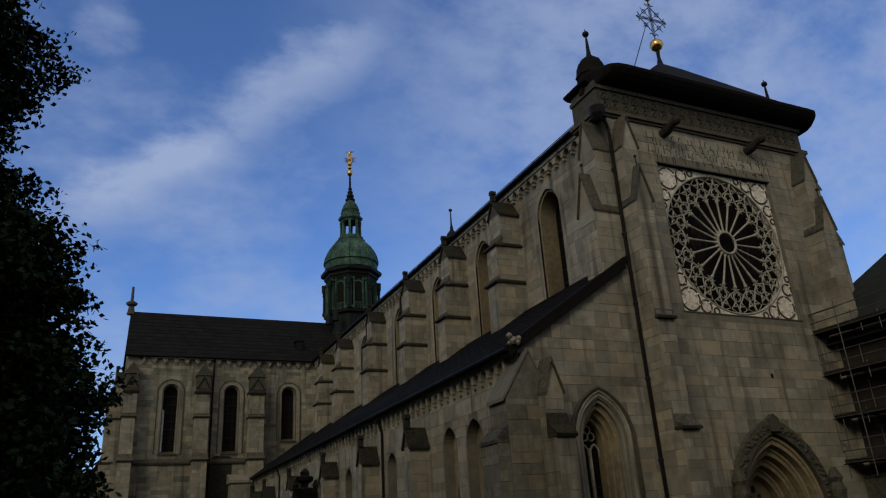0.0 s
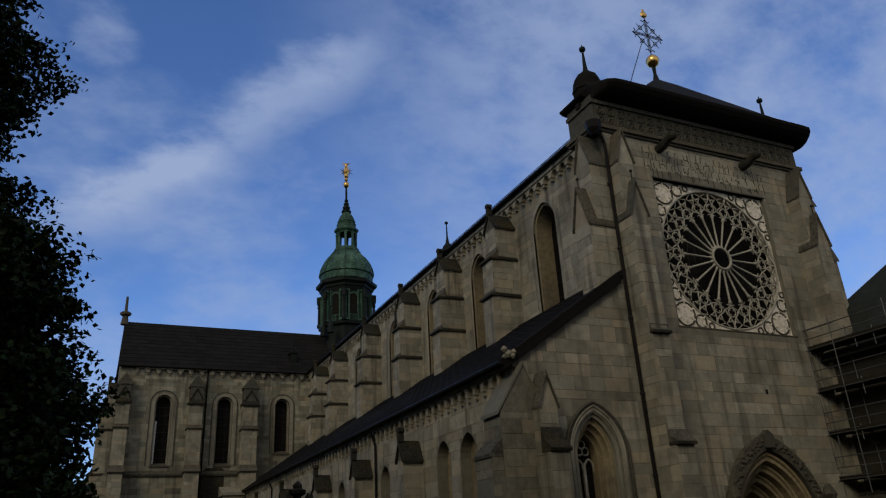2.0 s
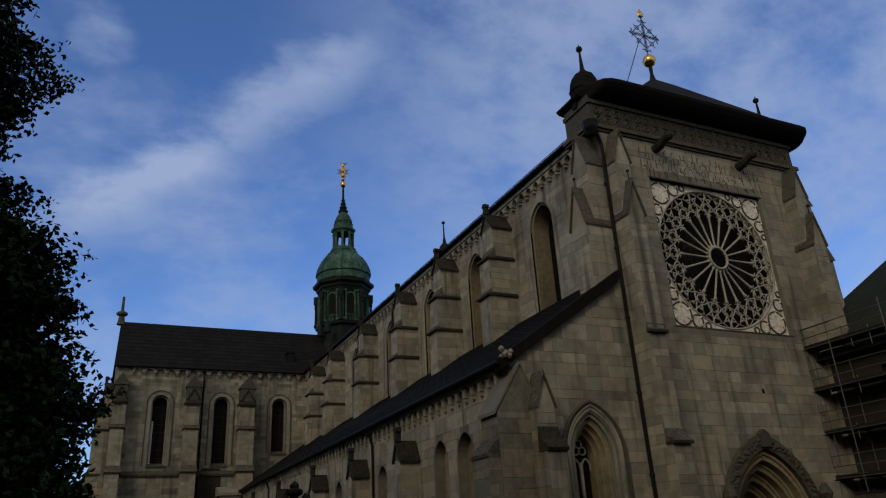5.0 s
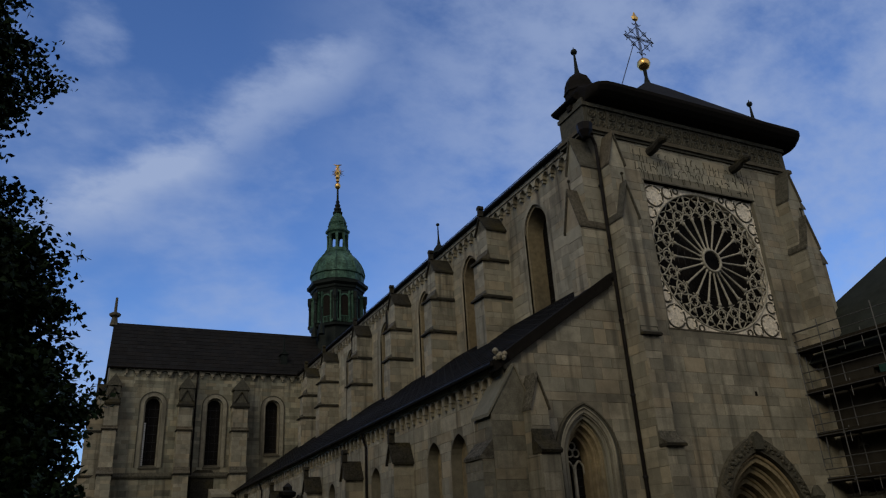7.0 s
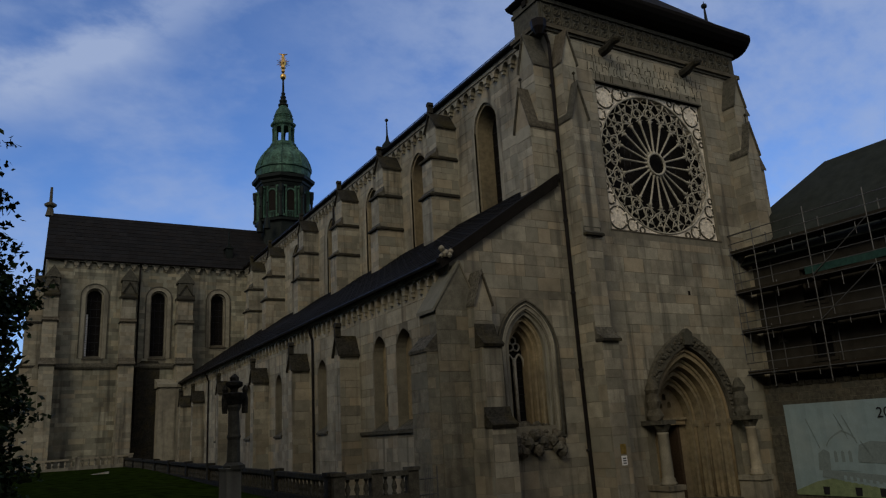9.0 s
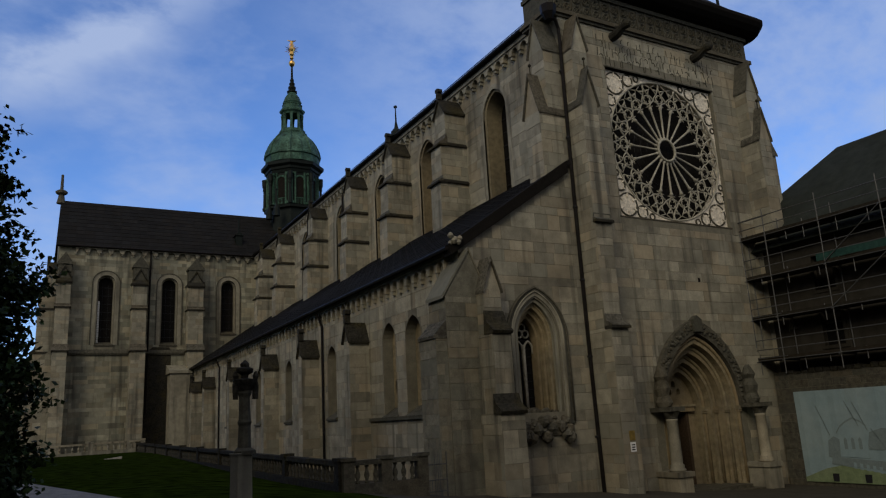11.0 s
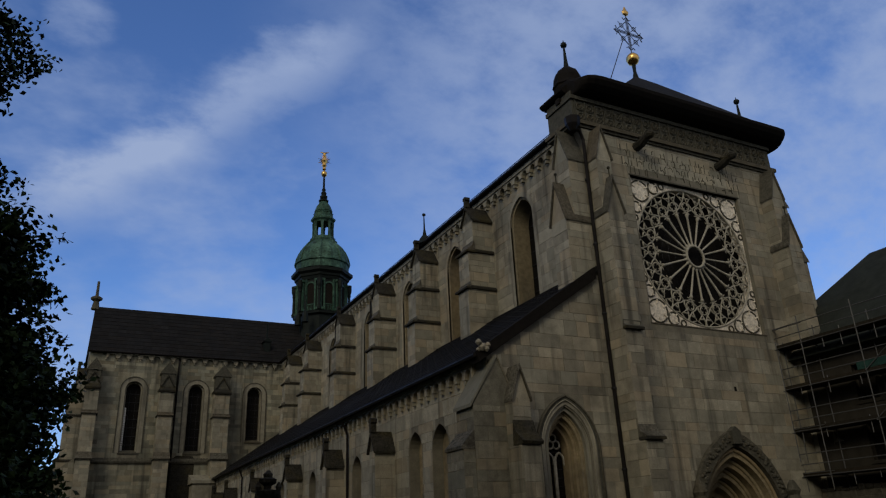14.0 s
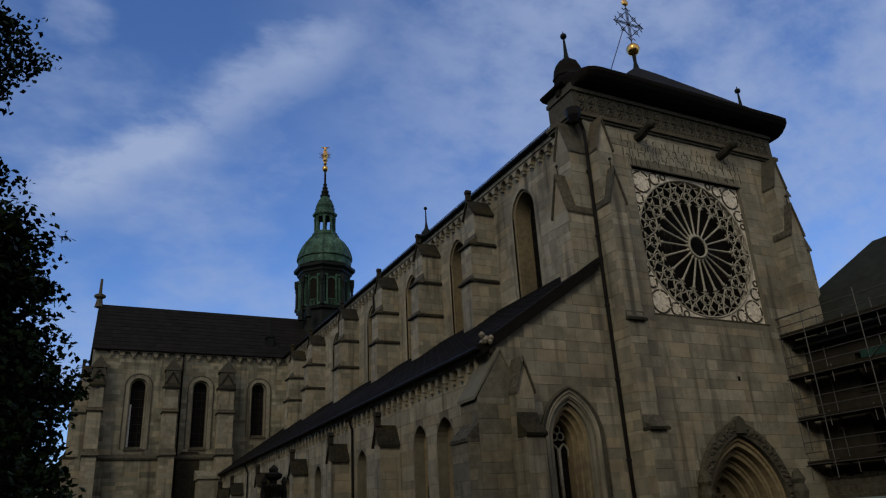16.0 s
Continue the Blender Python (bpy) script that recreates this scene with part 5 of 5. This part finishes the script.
for i in range(60):
    u = 25.4 - i * 0.4
    add_box(bm, south(34.0), u - 0.18, u + 0.16, 2.95, 3.05 + rnd.uniform(0, 0.16), -0.45, 0.03 + rnd.uniform(0, 0.05))
part("wall_coping", bm, CAPS, lower)
bm = bmesh.new()
ev = 9.6
c = [bm.verts.new(q) for q in ((33.9, 29.9, ev), (33.9, -24, ev), (47.1, -24, ev), (47.1, 29.9, ev), (40.5, 23.9, 16.0), (40.5, -24, 16.0))]
for f in ((0, 1, 5, 4), (2, 3, 4, 5), (3, 0, 4), (1, 2, 5), (0, 3, 2, 1)):
    bm.faces.new([c[i] for i in f])
part("wing_roof", bm, ROOFING, wing, "dark green-grey hipped roof")
bm = bmesh.new()
add_box(bm, XYZ, 36.3, 46.5, -23.5, 29.5, -3.5, 9.6)
part("far_wall", bm, PLASTER, wing)

scaffold = thing("scaffold", "tubular steel scaffold with plank decks against the wing", "scaffold")
posts_y = [25.78, 24.25, 21.2, 18.12, 15.0, 12.2]
decks = [3.72, 5.88, 8.02, 10.2]
for y in posts_y:
    for x in (33.2, 34.35 if y < 25 else 33.75):
        bm = bmesh.new()
        top = 11.6 if x < 34 else 11.2
        add_tube(bm, [(x, y, 3.0 if y < 25 else 4.4), (x, y, top if y < 25 else 10.6)], 0.028, 6)
        part("post", bm, STEEL, scaffold)
for z in decks:
    for x in (33.2, 34.35):
        for dz in ((0.0, 0.55, 1.05) if x < 34 else (0.0,)):
            bm = bmesh.new()
            add_tube(bm, [(x, 26.0, z + dz), (x, 12.0, z + dz)], 0.026, 6)
            part("rail", bm, STEEL, scaffold)
    for y in posts_y:
        bm = bmesh.new()
        add_tube(bm, [(33.05, y, z - 0.06), (34.45 if y < 25 else 33.9, y, z - 0.06)], 0.026, 6)
        part("transom", bm, STEEL, scaffold)
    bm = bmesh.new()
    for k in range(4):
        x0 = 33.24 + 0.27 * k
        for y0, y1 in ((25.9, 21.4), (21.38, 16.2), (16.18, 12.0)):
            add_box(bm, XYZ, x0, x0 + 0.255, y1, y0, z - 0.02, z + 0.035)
    tagged(part("deck", bm, PLANK, scaffold, "weathered plank deck, darkened for shade"), kind="stuff")
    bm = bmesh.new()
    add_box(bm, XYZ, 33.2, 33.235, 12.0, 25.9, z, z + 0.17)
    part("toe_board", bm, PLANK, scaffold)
bm = bmesh.new()
add_tube(bm, [(33.15, 21.2, 5.9), (33.15, 18.12, 8.0)], 0.026, 6)
add_tube(bm, [(33.15, 21.2, 8.1), (33.15, 18.12, 10.2)], 0.026, 6)
add_tube(bm, [(33.15, 18.12, 3.8), (33.15, 15.0, 5.9)], 0.026, 6)
part("brace", bm, STEEL, scaffold)
bm = bmesh.new()
line = [(33.16 + 0.04 * math.sin(i * 2.1), 21.6 - 0.8 * i) for i in range(13)]
add_prism(bm, XYZ, line + [(a + 0.02, b) for a, b in reversed(line)], 8.2, 8.55, 2)
part("toe_sheet", bm, NET, scaffold, "green sheet strip on the rail")
rnd = random.Random(23)
for z in decks:
    for k in range(7):
        y = 25.3 - 1.75 * k + rnd.uniform(-0.5, 0.5)
        h = rnd.uniform(0.3, 0.75)
        bm = bmesh.new()
        add_tube(bm, [(33.3, y, z - h), (33.3, y, z + 0.05 + rnd.uniform(0, 0.3))], 0.022, 5)
        part("tie_tube", bm, STEEL, scaffold)
for z in (3.85, 6.0, 10.75, 11.2):
    bm = bmesh.new()
    add_tube(bm, [(33.18, 26.6, z), (33.18, 24.0, z)], 0.02, 5)
    part("guard_tube", bm, STEEL, scaffold)
bm = bmesh.new()
add_box(bm, XYZ, 33.0, 33.18, 25.8, 26.0, 7.7, 8.5)
part("lamp_box", bm, NET, scaffold)

banner = thing("banner", "large printed banner with a faint drawing of the abbey", "banner")
B = south(33.93)
BU0, BU1, BV0, BV1 = 24.6, 15.6, -2.3, 2.05
bm = bmesh.new()
n = 30
for i in range(n):
    u, q = BU0 + (BU1 - BU0) * i / n, BU0 + (BU1 - BU0) * (i + 1) / n
    wa, wb = 0.012 * math.sin(i * 1.9), 0.012 * math.sin((i + 1) * 1.9)
    bm.faces.new([bm.verts.new(B(*p)) for p in ((u, BV0, wa), (q, BV0, wb), (q, BV1, wb), (u, BV1, wa))])
bmesh.ops.remove_doubles(bm, verts=bm.verts, dist=1e-4)
part("cloth", bm, BANNER_SKY, banner)


def print_shape(name, poly, mat, w=0.02):
    bm = bmesh.new()
    bm.faces.new([bm.verts.new(B(u, v, w)) for u, v in poly])
    part(name, bm, mat, banner)


print_shape("printed_lawn", [(BU0, BV0), (BU1, BV0), (BU1, -1.95), (20.0, -1.9), (22.6, -1.5), (23.4, -1.65), (BU0, -2.1)], BANNER_GREEN, 0.018)
print_shape("printed_wood", [(21.2, -0.75), (BU1, -1.0), (BU1, 0.2), (18.2, 0.35), (19.4, 0.1), (20.4, 0.2), (21.0, 0.02)], BANNER_GREY, 0.019)
print_shape("printed_bush", [(23.2, -1.1), (22.6, -1.2), (22.5, -0.3), (22.8, -0.15), (23.1, -0.35)], BANNER_GREY, 0.0195)
print_shape("printed_wall", [(23.1, -1.45), (BU1, -2.1), (BU1, -1.75), (20.2, -1.3), (23.0, -1.1)], BANNER_GREY, 0.02)
print_shape("printed_front", [(22.55, -1.1), (21.15, -1.15), (21.15, 0.3), (21.4, 0.5), (21.75, 0.62), (22.1, 0.5), (22.5, 0.15)], BANNER_SKY, 0.024)
gable_line = [(22.62, 0.05), (22.4, 0.34), (22.1, 0.55), (21.72, 0.72), (21.35, 0.56), (21.1, 0.34)]
for (u0, v0), (u1, v1) in zip(gable_line, gable_line[1:]):
    print_shape("printed_gable", [(u0, v0), (u1, v1), (u1, v1 - 0.09), (u0, v0 - 0.09)], BANNER_GREY, 0.03)
for k in range(3):
    print_shape("printed_window", [(22.3 - 0.36 * k, -0.75), (22.14 - 0.36 * k, -0.75), (22.14 - 0.36 * k, -0.3), (22.22 - 0.36 * k, -0.2), (22.3 - 0.36 * k, -0.3)], BANNER_GREY, 0.028)
for k in range(14):
    u, v = 22.0 - 0.3 * k, -1.62 + 0.0 - 0.045 * k
    print_shape("printed_baluster", [(u, v), (u - 0.14, v - 0.02), (u - 0.14, v + 0.26), (u, v + 0.28)], BANNER_SKY, 0.026)
# flat grey strips paint the shade of creases in the cloth
for u, v, h in ((23.5, 1.3, -1.4), (22.0, 1.5, -1.2), (21.6, 1.4, -1.3), (20.9, 0.2, -0.9)):
    print_shape("cloth_crease", [(u, v), (u - 0.04, v), (u - 0.52, v + h), (u - 0.56, v + h)], BANNER_GREY, 0.033)


def lettering(text, u, v, size, w):
    cu = bpy.data.curves.new("lettering", "FONT")
    cu.body, cu.size, cu.extrude = text, size, 0.002
    cu.materials.append(INK)
    ob = new("lettering", cu)
    ob.parent = banner
    ob.matrix_basis = Matrix(((0, 0, -1, 33.93 - w), (-1, 0, 0, u), (0, 1, 0, v), (0, 0, 0, 1)))
    return ob


lettering("201", 19.9, 1.22, 0.66, 0.03)
for u in (23.15, 21.55, 20.4):
    print_shape("print_bar", [(u, -2.25), (u - 0.3, -2.25), (u - 0.34, -1.88), (u, -1.88)], INK, 0.03)

# ---------- balustrade, gate ----------
balustrade = thing("balustrade", "weathered stone balustrade round the church lawn", "balustrade")
BAL = [(0.085, 0), (0.085, 0.06), (0.05, 0.1), (0.1, 0.24), (0.105, 0.3), (0.05, 0.46), (0.045, 0.52), (0.08, 0.56), (0.08, 0.62)]
bm = bmesh.new()
add_lathe(bm, (0, 0, 0), BAL, 8)
for f in bm.faces:
    f.smooth = True
bmesh.ops.recalc_face_normals(bm, faces=bm.faces)
bal_me = bpy.data.meshes.new("baluster")
bm.to_mesh(bal_me)
bm.free()
bal_me.materials.append(STONE_DARK)
bm = bmesh.new()
add_lathe(bm, (0, 0, 0), BAL, 8)
bmesh.ops.recalc_face_normals(bm, faces=bm.faces)
pale_me = bpy.data.meshes.new("baluster")
bm.to_mesh(pale_me)
bm.free()
pale_me.materials.append(STONE)


def run_of(a, b, ta, tb, every, spacing, me, mat):
    """A run from a to b with rail tops ta, tb: piers every so often, plinth, rail and balusters."""
    a, b = Vector((*a, 0)), Vector((*b, 0))
    d = (b - a)
    n = max(1, round(d.length / every))
    turn = math.atan2(d.y, d.x)
    for i in range(n + 1):
        t = i / n
        p, z = a.lerp(b, t), ta + (tb - ta) * t
        M = lambda u, v, w, p=p: Matrix.Rotation(turn, 3, "Z") @ Vector((u, v, 0)) + p + Vector((0, 0, w))
        bm = bmesh.new()
        add_box(bm, M, -0.2, 0.2, -0.17, 0.17, z - 2.2, z - 0.02)
        add_box(bm, M, -0.25, 0.25, -0.22, 0.22, z - 0.02, z + 0.1)
        part("pier", bm, mat, balustrade)
        if i == n:
            break
        q, z2 = a.lerp(b, (i + 1) / n), ta + (tb - ta) * (i + 1) / n
        L_ = (q - p).length
        slope = (z2 - z) / L_
        for name, lo, hi, hw in (("rail", -0.17, 0.0, 0.15), ("plinth", -2.2, -0.79, 0.17)):
            bm = bmesh.new()
            v = [bm.verts.new(M(u, s * hw, z + slope * u + k)) for u in (0.2, L_ - 0.2) for s in (-1, 1) for k in (lo, hi)]
            for f in ((0, 1, 3, 2), (4, 6, 7, 5), (0, 4, 5, 1), (2, 3, 7, 6), (1, 5, 7, 3), (0, 2, 6, 4)):
                bm.faces.new([v[j] for j in f])
            part(name, bm, mat, balustrade)
        m = max(2, int((L_ - 0.4) / spacing))
        for k in range(m):
            u = 0.2 + (L_ - 0.4) * (k + 0.5) / m
            o = link("baluster", me, balustrade)
            o.matrix_basis = Matrix.Translation(M(u, 0, z + slope * u - 0.79))


run_of((9.6, 24.5), (12.45, 24.5), 0.42, 0.42, 1.45, 0.29, bal_me, STONE_DARK)
run_of((9.8, 80.0), (-9.0, 80.0), 1.38, 1.05, 4.7, 0.5, pale_me, STONE)
run_of((9.45, 24.75), (9.3, 79.5), 0.43, 1.1, 6.1, 0.42, bal_me, CAPS)

gate = thing("gate", "low galvanised tube gate beside the church", "gate")
for x in (12.62, 13.52):
    bm = bmesh.new()
    add_tube(bm, [(x, 24.55, -1.3), (x, 24.55, 0.48 if x > 13 else 0.1)], 0.03, 6)
    part("gate_post", bm, STEEL, gate)
for z in (-0.5, -0.9, 0.05):
    bm = bmesh.new()
    add_tube(bm, [(12.62, 24.55, z), (13.52, 24.55, z)], 0.02, 6)
    part("gate_rail", bm, STEEL, gate)
for k in range(7):
    x = 13.02 + 0.07 * k if k < 4 else 12.68 + 0.11 * (k - 4)
    bm = bmesh.new()
    add_tube(bm, [(x, 24.55, -0.9), (x, 24.55, 0.42 if k < 4 else -0.5)], 0.011, 5)
    part("gate_bar", bm, STEEL, gate)

# ---------- wayside shrine ----------
shrine = thing("wayside_shrine", "tall weathered stone wayside shrine on a square shaft", "shrine")
SX, SY = 3.32, 13.6
bm = bmesh.new()
add_box(bm, XYZ, SX - 0.35, SX + 0.35, SY - 0.35, SY + 0.35, -0.5, 0.25)
part("foot", bm, STONE_DARK, shrine)
bm = bmesh.new()
add_lathe(bm, (SX, SY, 0.2), [(0.25, 0), (0.25, 0.1), (0.21, 0.25), (0.20, 0.98), (0.24, 1.03)], 4, math.pi / 4 + 0.24)
bmesh.ops.bevel(bm, geom=bm.edges[:], offset=0.015, segments=1, affect="EDGES")
part("shaft", bm, STONE, shrine)
bm = bmesh.new()
add_lathe(bm, (SX + 0.05, SY, 1.2), [(0.2, 0), (0.2, 0.06), (0.12, 0.12), (0.11, 0.5), (0.13, 0.56), (0.11, 0.62), (0.10, 1.0), (0.13, 1.08), (0.12, 1.14)], 8, 0.3)
for v in bm.verts:
    v.co += 0.015 * noise.noise_vector(v.co * 11)
part("upper_shaft", bm, STONE_DARK, shrine)
bm = bmesh.new()
add_lathe(bm, (SX + 0.05, SY, 2.32), [(0.13, 0), (0.15, 0.05), (0.21, 0.14), (0.22, 0.2), (0.16, 0.22)], 8, 0.3)
add_lathe(bm, (SX + 0.05, SY, 2.53), [(0.07, 0), (0.07, 0.08), (0.15, 0.13), (0.16, 0.19), (0.08, 0.22), (0.09, 0.28), (0.02, 0.34)], 8)
for e in (-0.17, 0.19):
    add_lathe(bm, (SX + 0.05 + e, SY - 0.02, 2.42), [(0.05, -0.25), (0.06, 0), (0.04, 0.1), (0.06, 0.17), (0.02, 0.25)], 7)
for v in bm.verts:
    v.co += 0.015 * noise.noise_vector(v.co * 11)
part("carved_top", bm, CAPS, shrine)
bm = bmesh.new()
add_prism(bm, XYZ, [(4.7, 60.2), (5.9, 59.9), (6.0, 60.4), (4.8, 60.7)], 0.1, 0.32, 2)
for v in bm.verts:
    if v.co.z > 0.3 and v.co.x < 5.5:
        v.co.z -= 0.15
tagged(part("stone_slab", bm, STONE_PALE), "pale stone slab lying on the lawn", "stone slab")


# ---------- tree ----------
def tree(x, y, label):
    ob = thing("tree", label, "tree")
    rnd = random.Random(17)
    z0 = ground_z(x, y)
    bm = bmesh.new()
    add_tube(bm, [(x, y, z0 - 0.3), (x + 0.05, y, z0 + 1), (x - 0.05, y + 0.1, z0 + 4), (x + 0.1, y, z0 + 8), (x, y, z0 + 12)], [0.5, 0.38, 0.33, 0.2, 0.05], 10)
    part("trunk", bm, BARK, ob, smooth=True)
    tips = []
    for i in range(80):
        t = rnd.uniform(0.16, 1.0)
        an = i * 2.4 + rnd.uniform(-0.4, 0.4)
        h = z0 + 1.6 + 11.4 * t
        reach = 5.9 * math.sqrt(max(0.03, 1 - (abs(t - 0.36) / 0.72) ** 2)) * rnd.uniform(0.45, 0.93)
        a = Vector((x, y, max(z0 + 1.6, h - 1.8)))
        d = Vector((math.cos(an), math.sin(an), 0))
        droop = 1.3 * (0.55 - t)
        p = [a, a + d * reach * 0.4 + Vector((0, 0, 0.8)), a + d * reach * 0.75 + Vector((0, 0, 1.0 - droop * 0.4)), a + d * reach + Vector((0, 0, 1.0 - droop))]
        bm = bmesh.new()
        add_tube(bm, p, [0.12, 0.07, 0.04, 0.012], 5)
        part("limb", bm, BARK, ob)
        for k in range(14):
            s = rnd.uniform(0.25, 1.06)
            q = p[1].lerp(p[3], (s - 0.4) / 0.6) if s > 0.4 else p[0].lerp(p[1], s / 0.4)
            tips.append(q + Vector((rnd.gauss(0, 0.4), rnd.gauss(0, 0.4), rnd.gauss(0, 0.3))))
    nr = np.random.RandomState(5)
    hs = [0.3, 2.4, 3.2, 4.3, 4.75, 5.4, 6.0, 6.45, 6.9, 7.3, 8.0, 8.55, 8.95, 10.1, 10.7, 11.3, 11.65, 12.1, 12.9, 14.2]
    rs = [6.3, 6.3, 6.4, 6.4, 5.5, 6.2, 5.4, 6.2, 4.5, 4.05, 4.4, 4.5, 4.1, 4.3, 4.7, 4.85, 3.7, 3.0, 2.0, 0.3]
    out = []
    for i in range(10400):
        h = rnd.uniform(0.3, 14.2) if i < 6000 else rnd.uniform(0.3, 7.2 if i < 9200 else 13.0)
        r = float(np.interp(h, hs, rs))
        an = rnd.uniform(0, 2 * math.pi)
        d = Vector((math.cos(an), math.sin(an), 0))
        # the layered sprays of the crown shift up and down round the tree
        lump = 0.9 * noise.noise(Vector((d.x * 3.4, d.y * 3.4, h * 1.1)))
        q = math.sqrt(rnd.uniform(0.3, 1.0)) if i < 6000 else rnd.uniform(0.78, 1.0)
        tips.append(Vector((x, y, z0 + h)) + d * (r * q + (lump - 0.2) * 0.55))
    for q in tips:
        d = Vector((q.x - x, q.y - y, 0))
        d = d.normalized() if d.length > 0.01 else Vector((1, 0, 0))
        out.append(tuple(d + Vector((rnd.gauss(0, 0.35), rnd.gauss(0, 0.35), rnd.gauss(-0.25, 0.3)))))
    counts = nr.randint(54, 76, len(tips))
    centre = np.repeat(np.array([tuple(q) for q in tips]), counts, axis=0)
    out = np.repeat(np.array(out), counts, axis=0)
    spread = np.repeat(nr.uniform(0.11, 0.18, len(tips)), counts)[:, None]
    n = len(centre)
    o = centre + np.clip(nr.normal(0, 1, (n, 3)), -1.5, 1.5) * spread * (1.0, 1.0, 0.55) + out * nr.uniform(-0.45, 0.25, (n, 1))
    ax = nr.normal(0, 1, (n, 3)) * (1.0, 1.0, 1.5)
    ax /= np.linalg.norm(ax, axis=1)[:, None]
    side = np.cross(ax, nr.normal(0, 1, (n, 3)))
    side /= np.linalg.norm(side, axis=1)[:, None]
    fwd = np.cross(ax, side)
    size = nr.uniform(0.038, 0.075, (n, 1))
    V = np.stack([o - side * size, o + fwd * size * 0.75 - side * size * 0.1, o + side * size * 1.1 + ax * size * 0.3, o - fwd * size * 0.75 - side * size * 0.1], axis=1).reshape(-1, 3)
    F = np.arange(4 * n).reshape(-1, 4)
    me = bpy.data.meshes.new("crown")
    me.from_pydata(V.tolist(), [], F.tolist())
    me.materials.append(LEAF)
    tagged(link("crown", me, ob, "dense dark green leaves"), kind="stuff")
    return ob


tree(-6.35, 13.8, "broad lime tree with dense dark green leaves on the lawn")
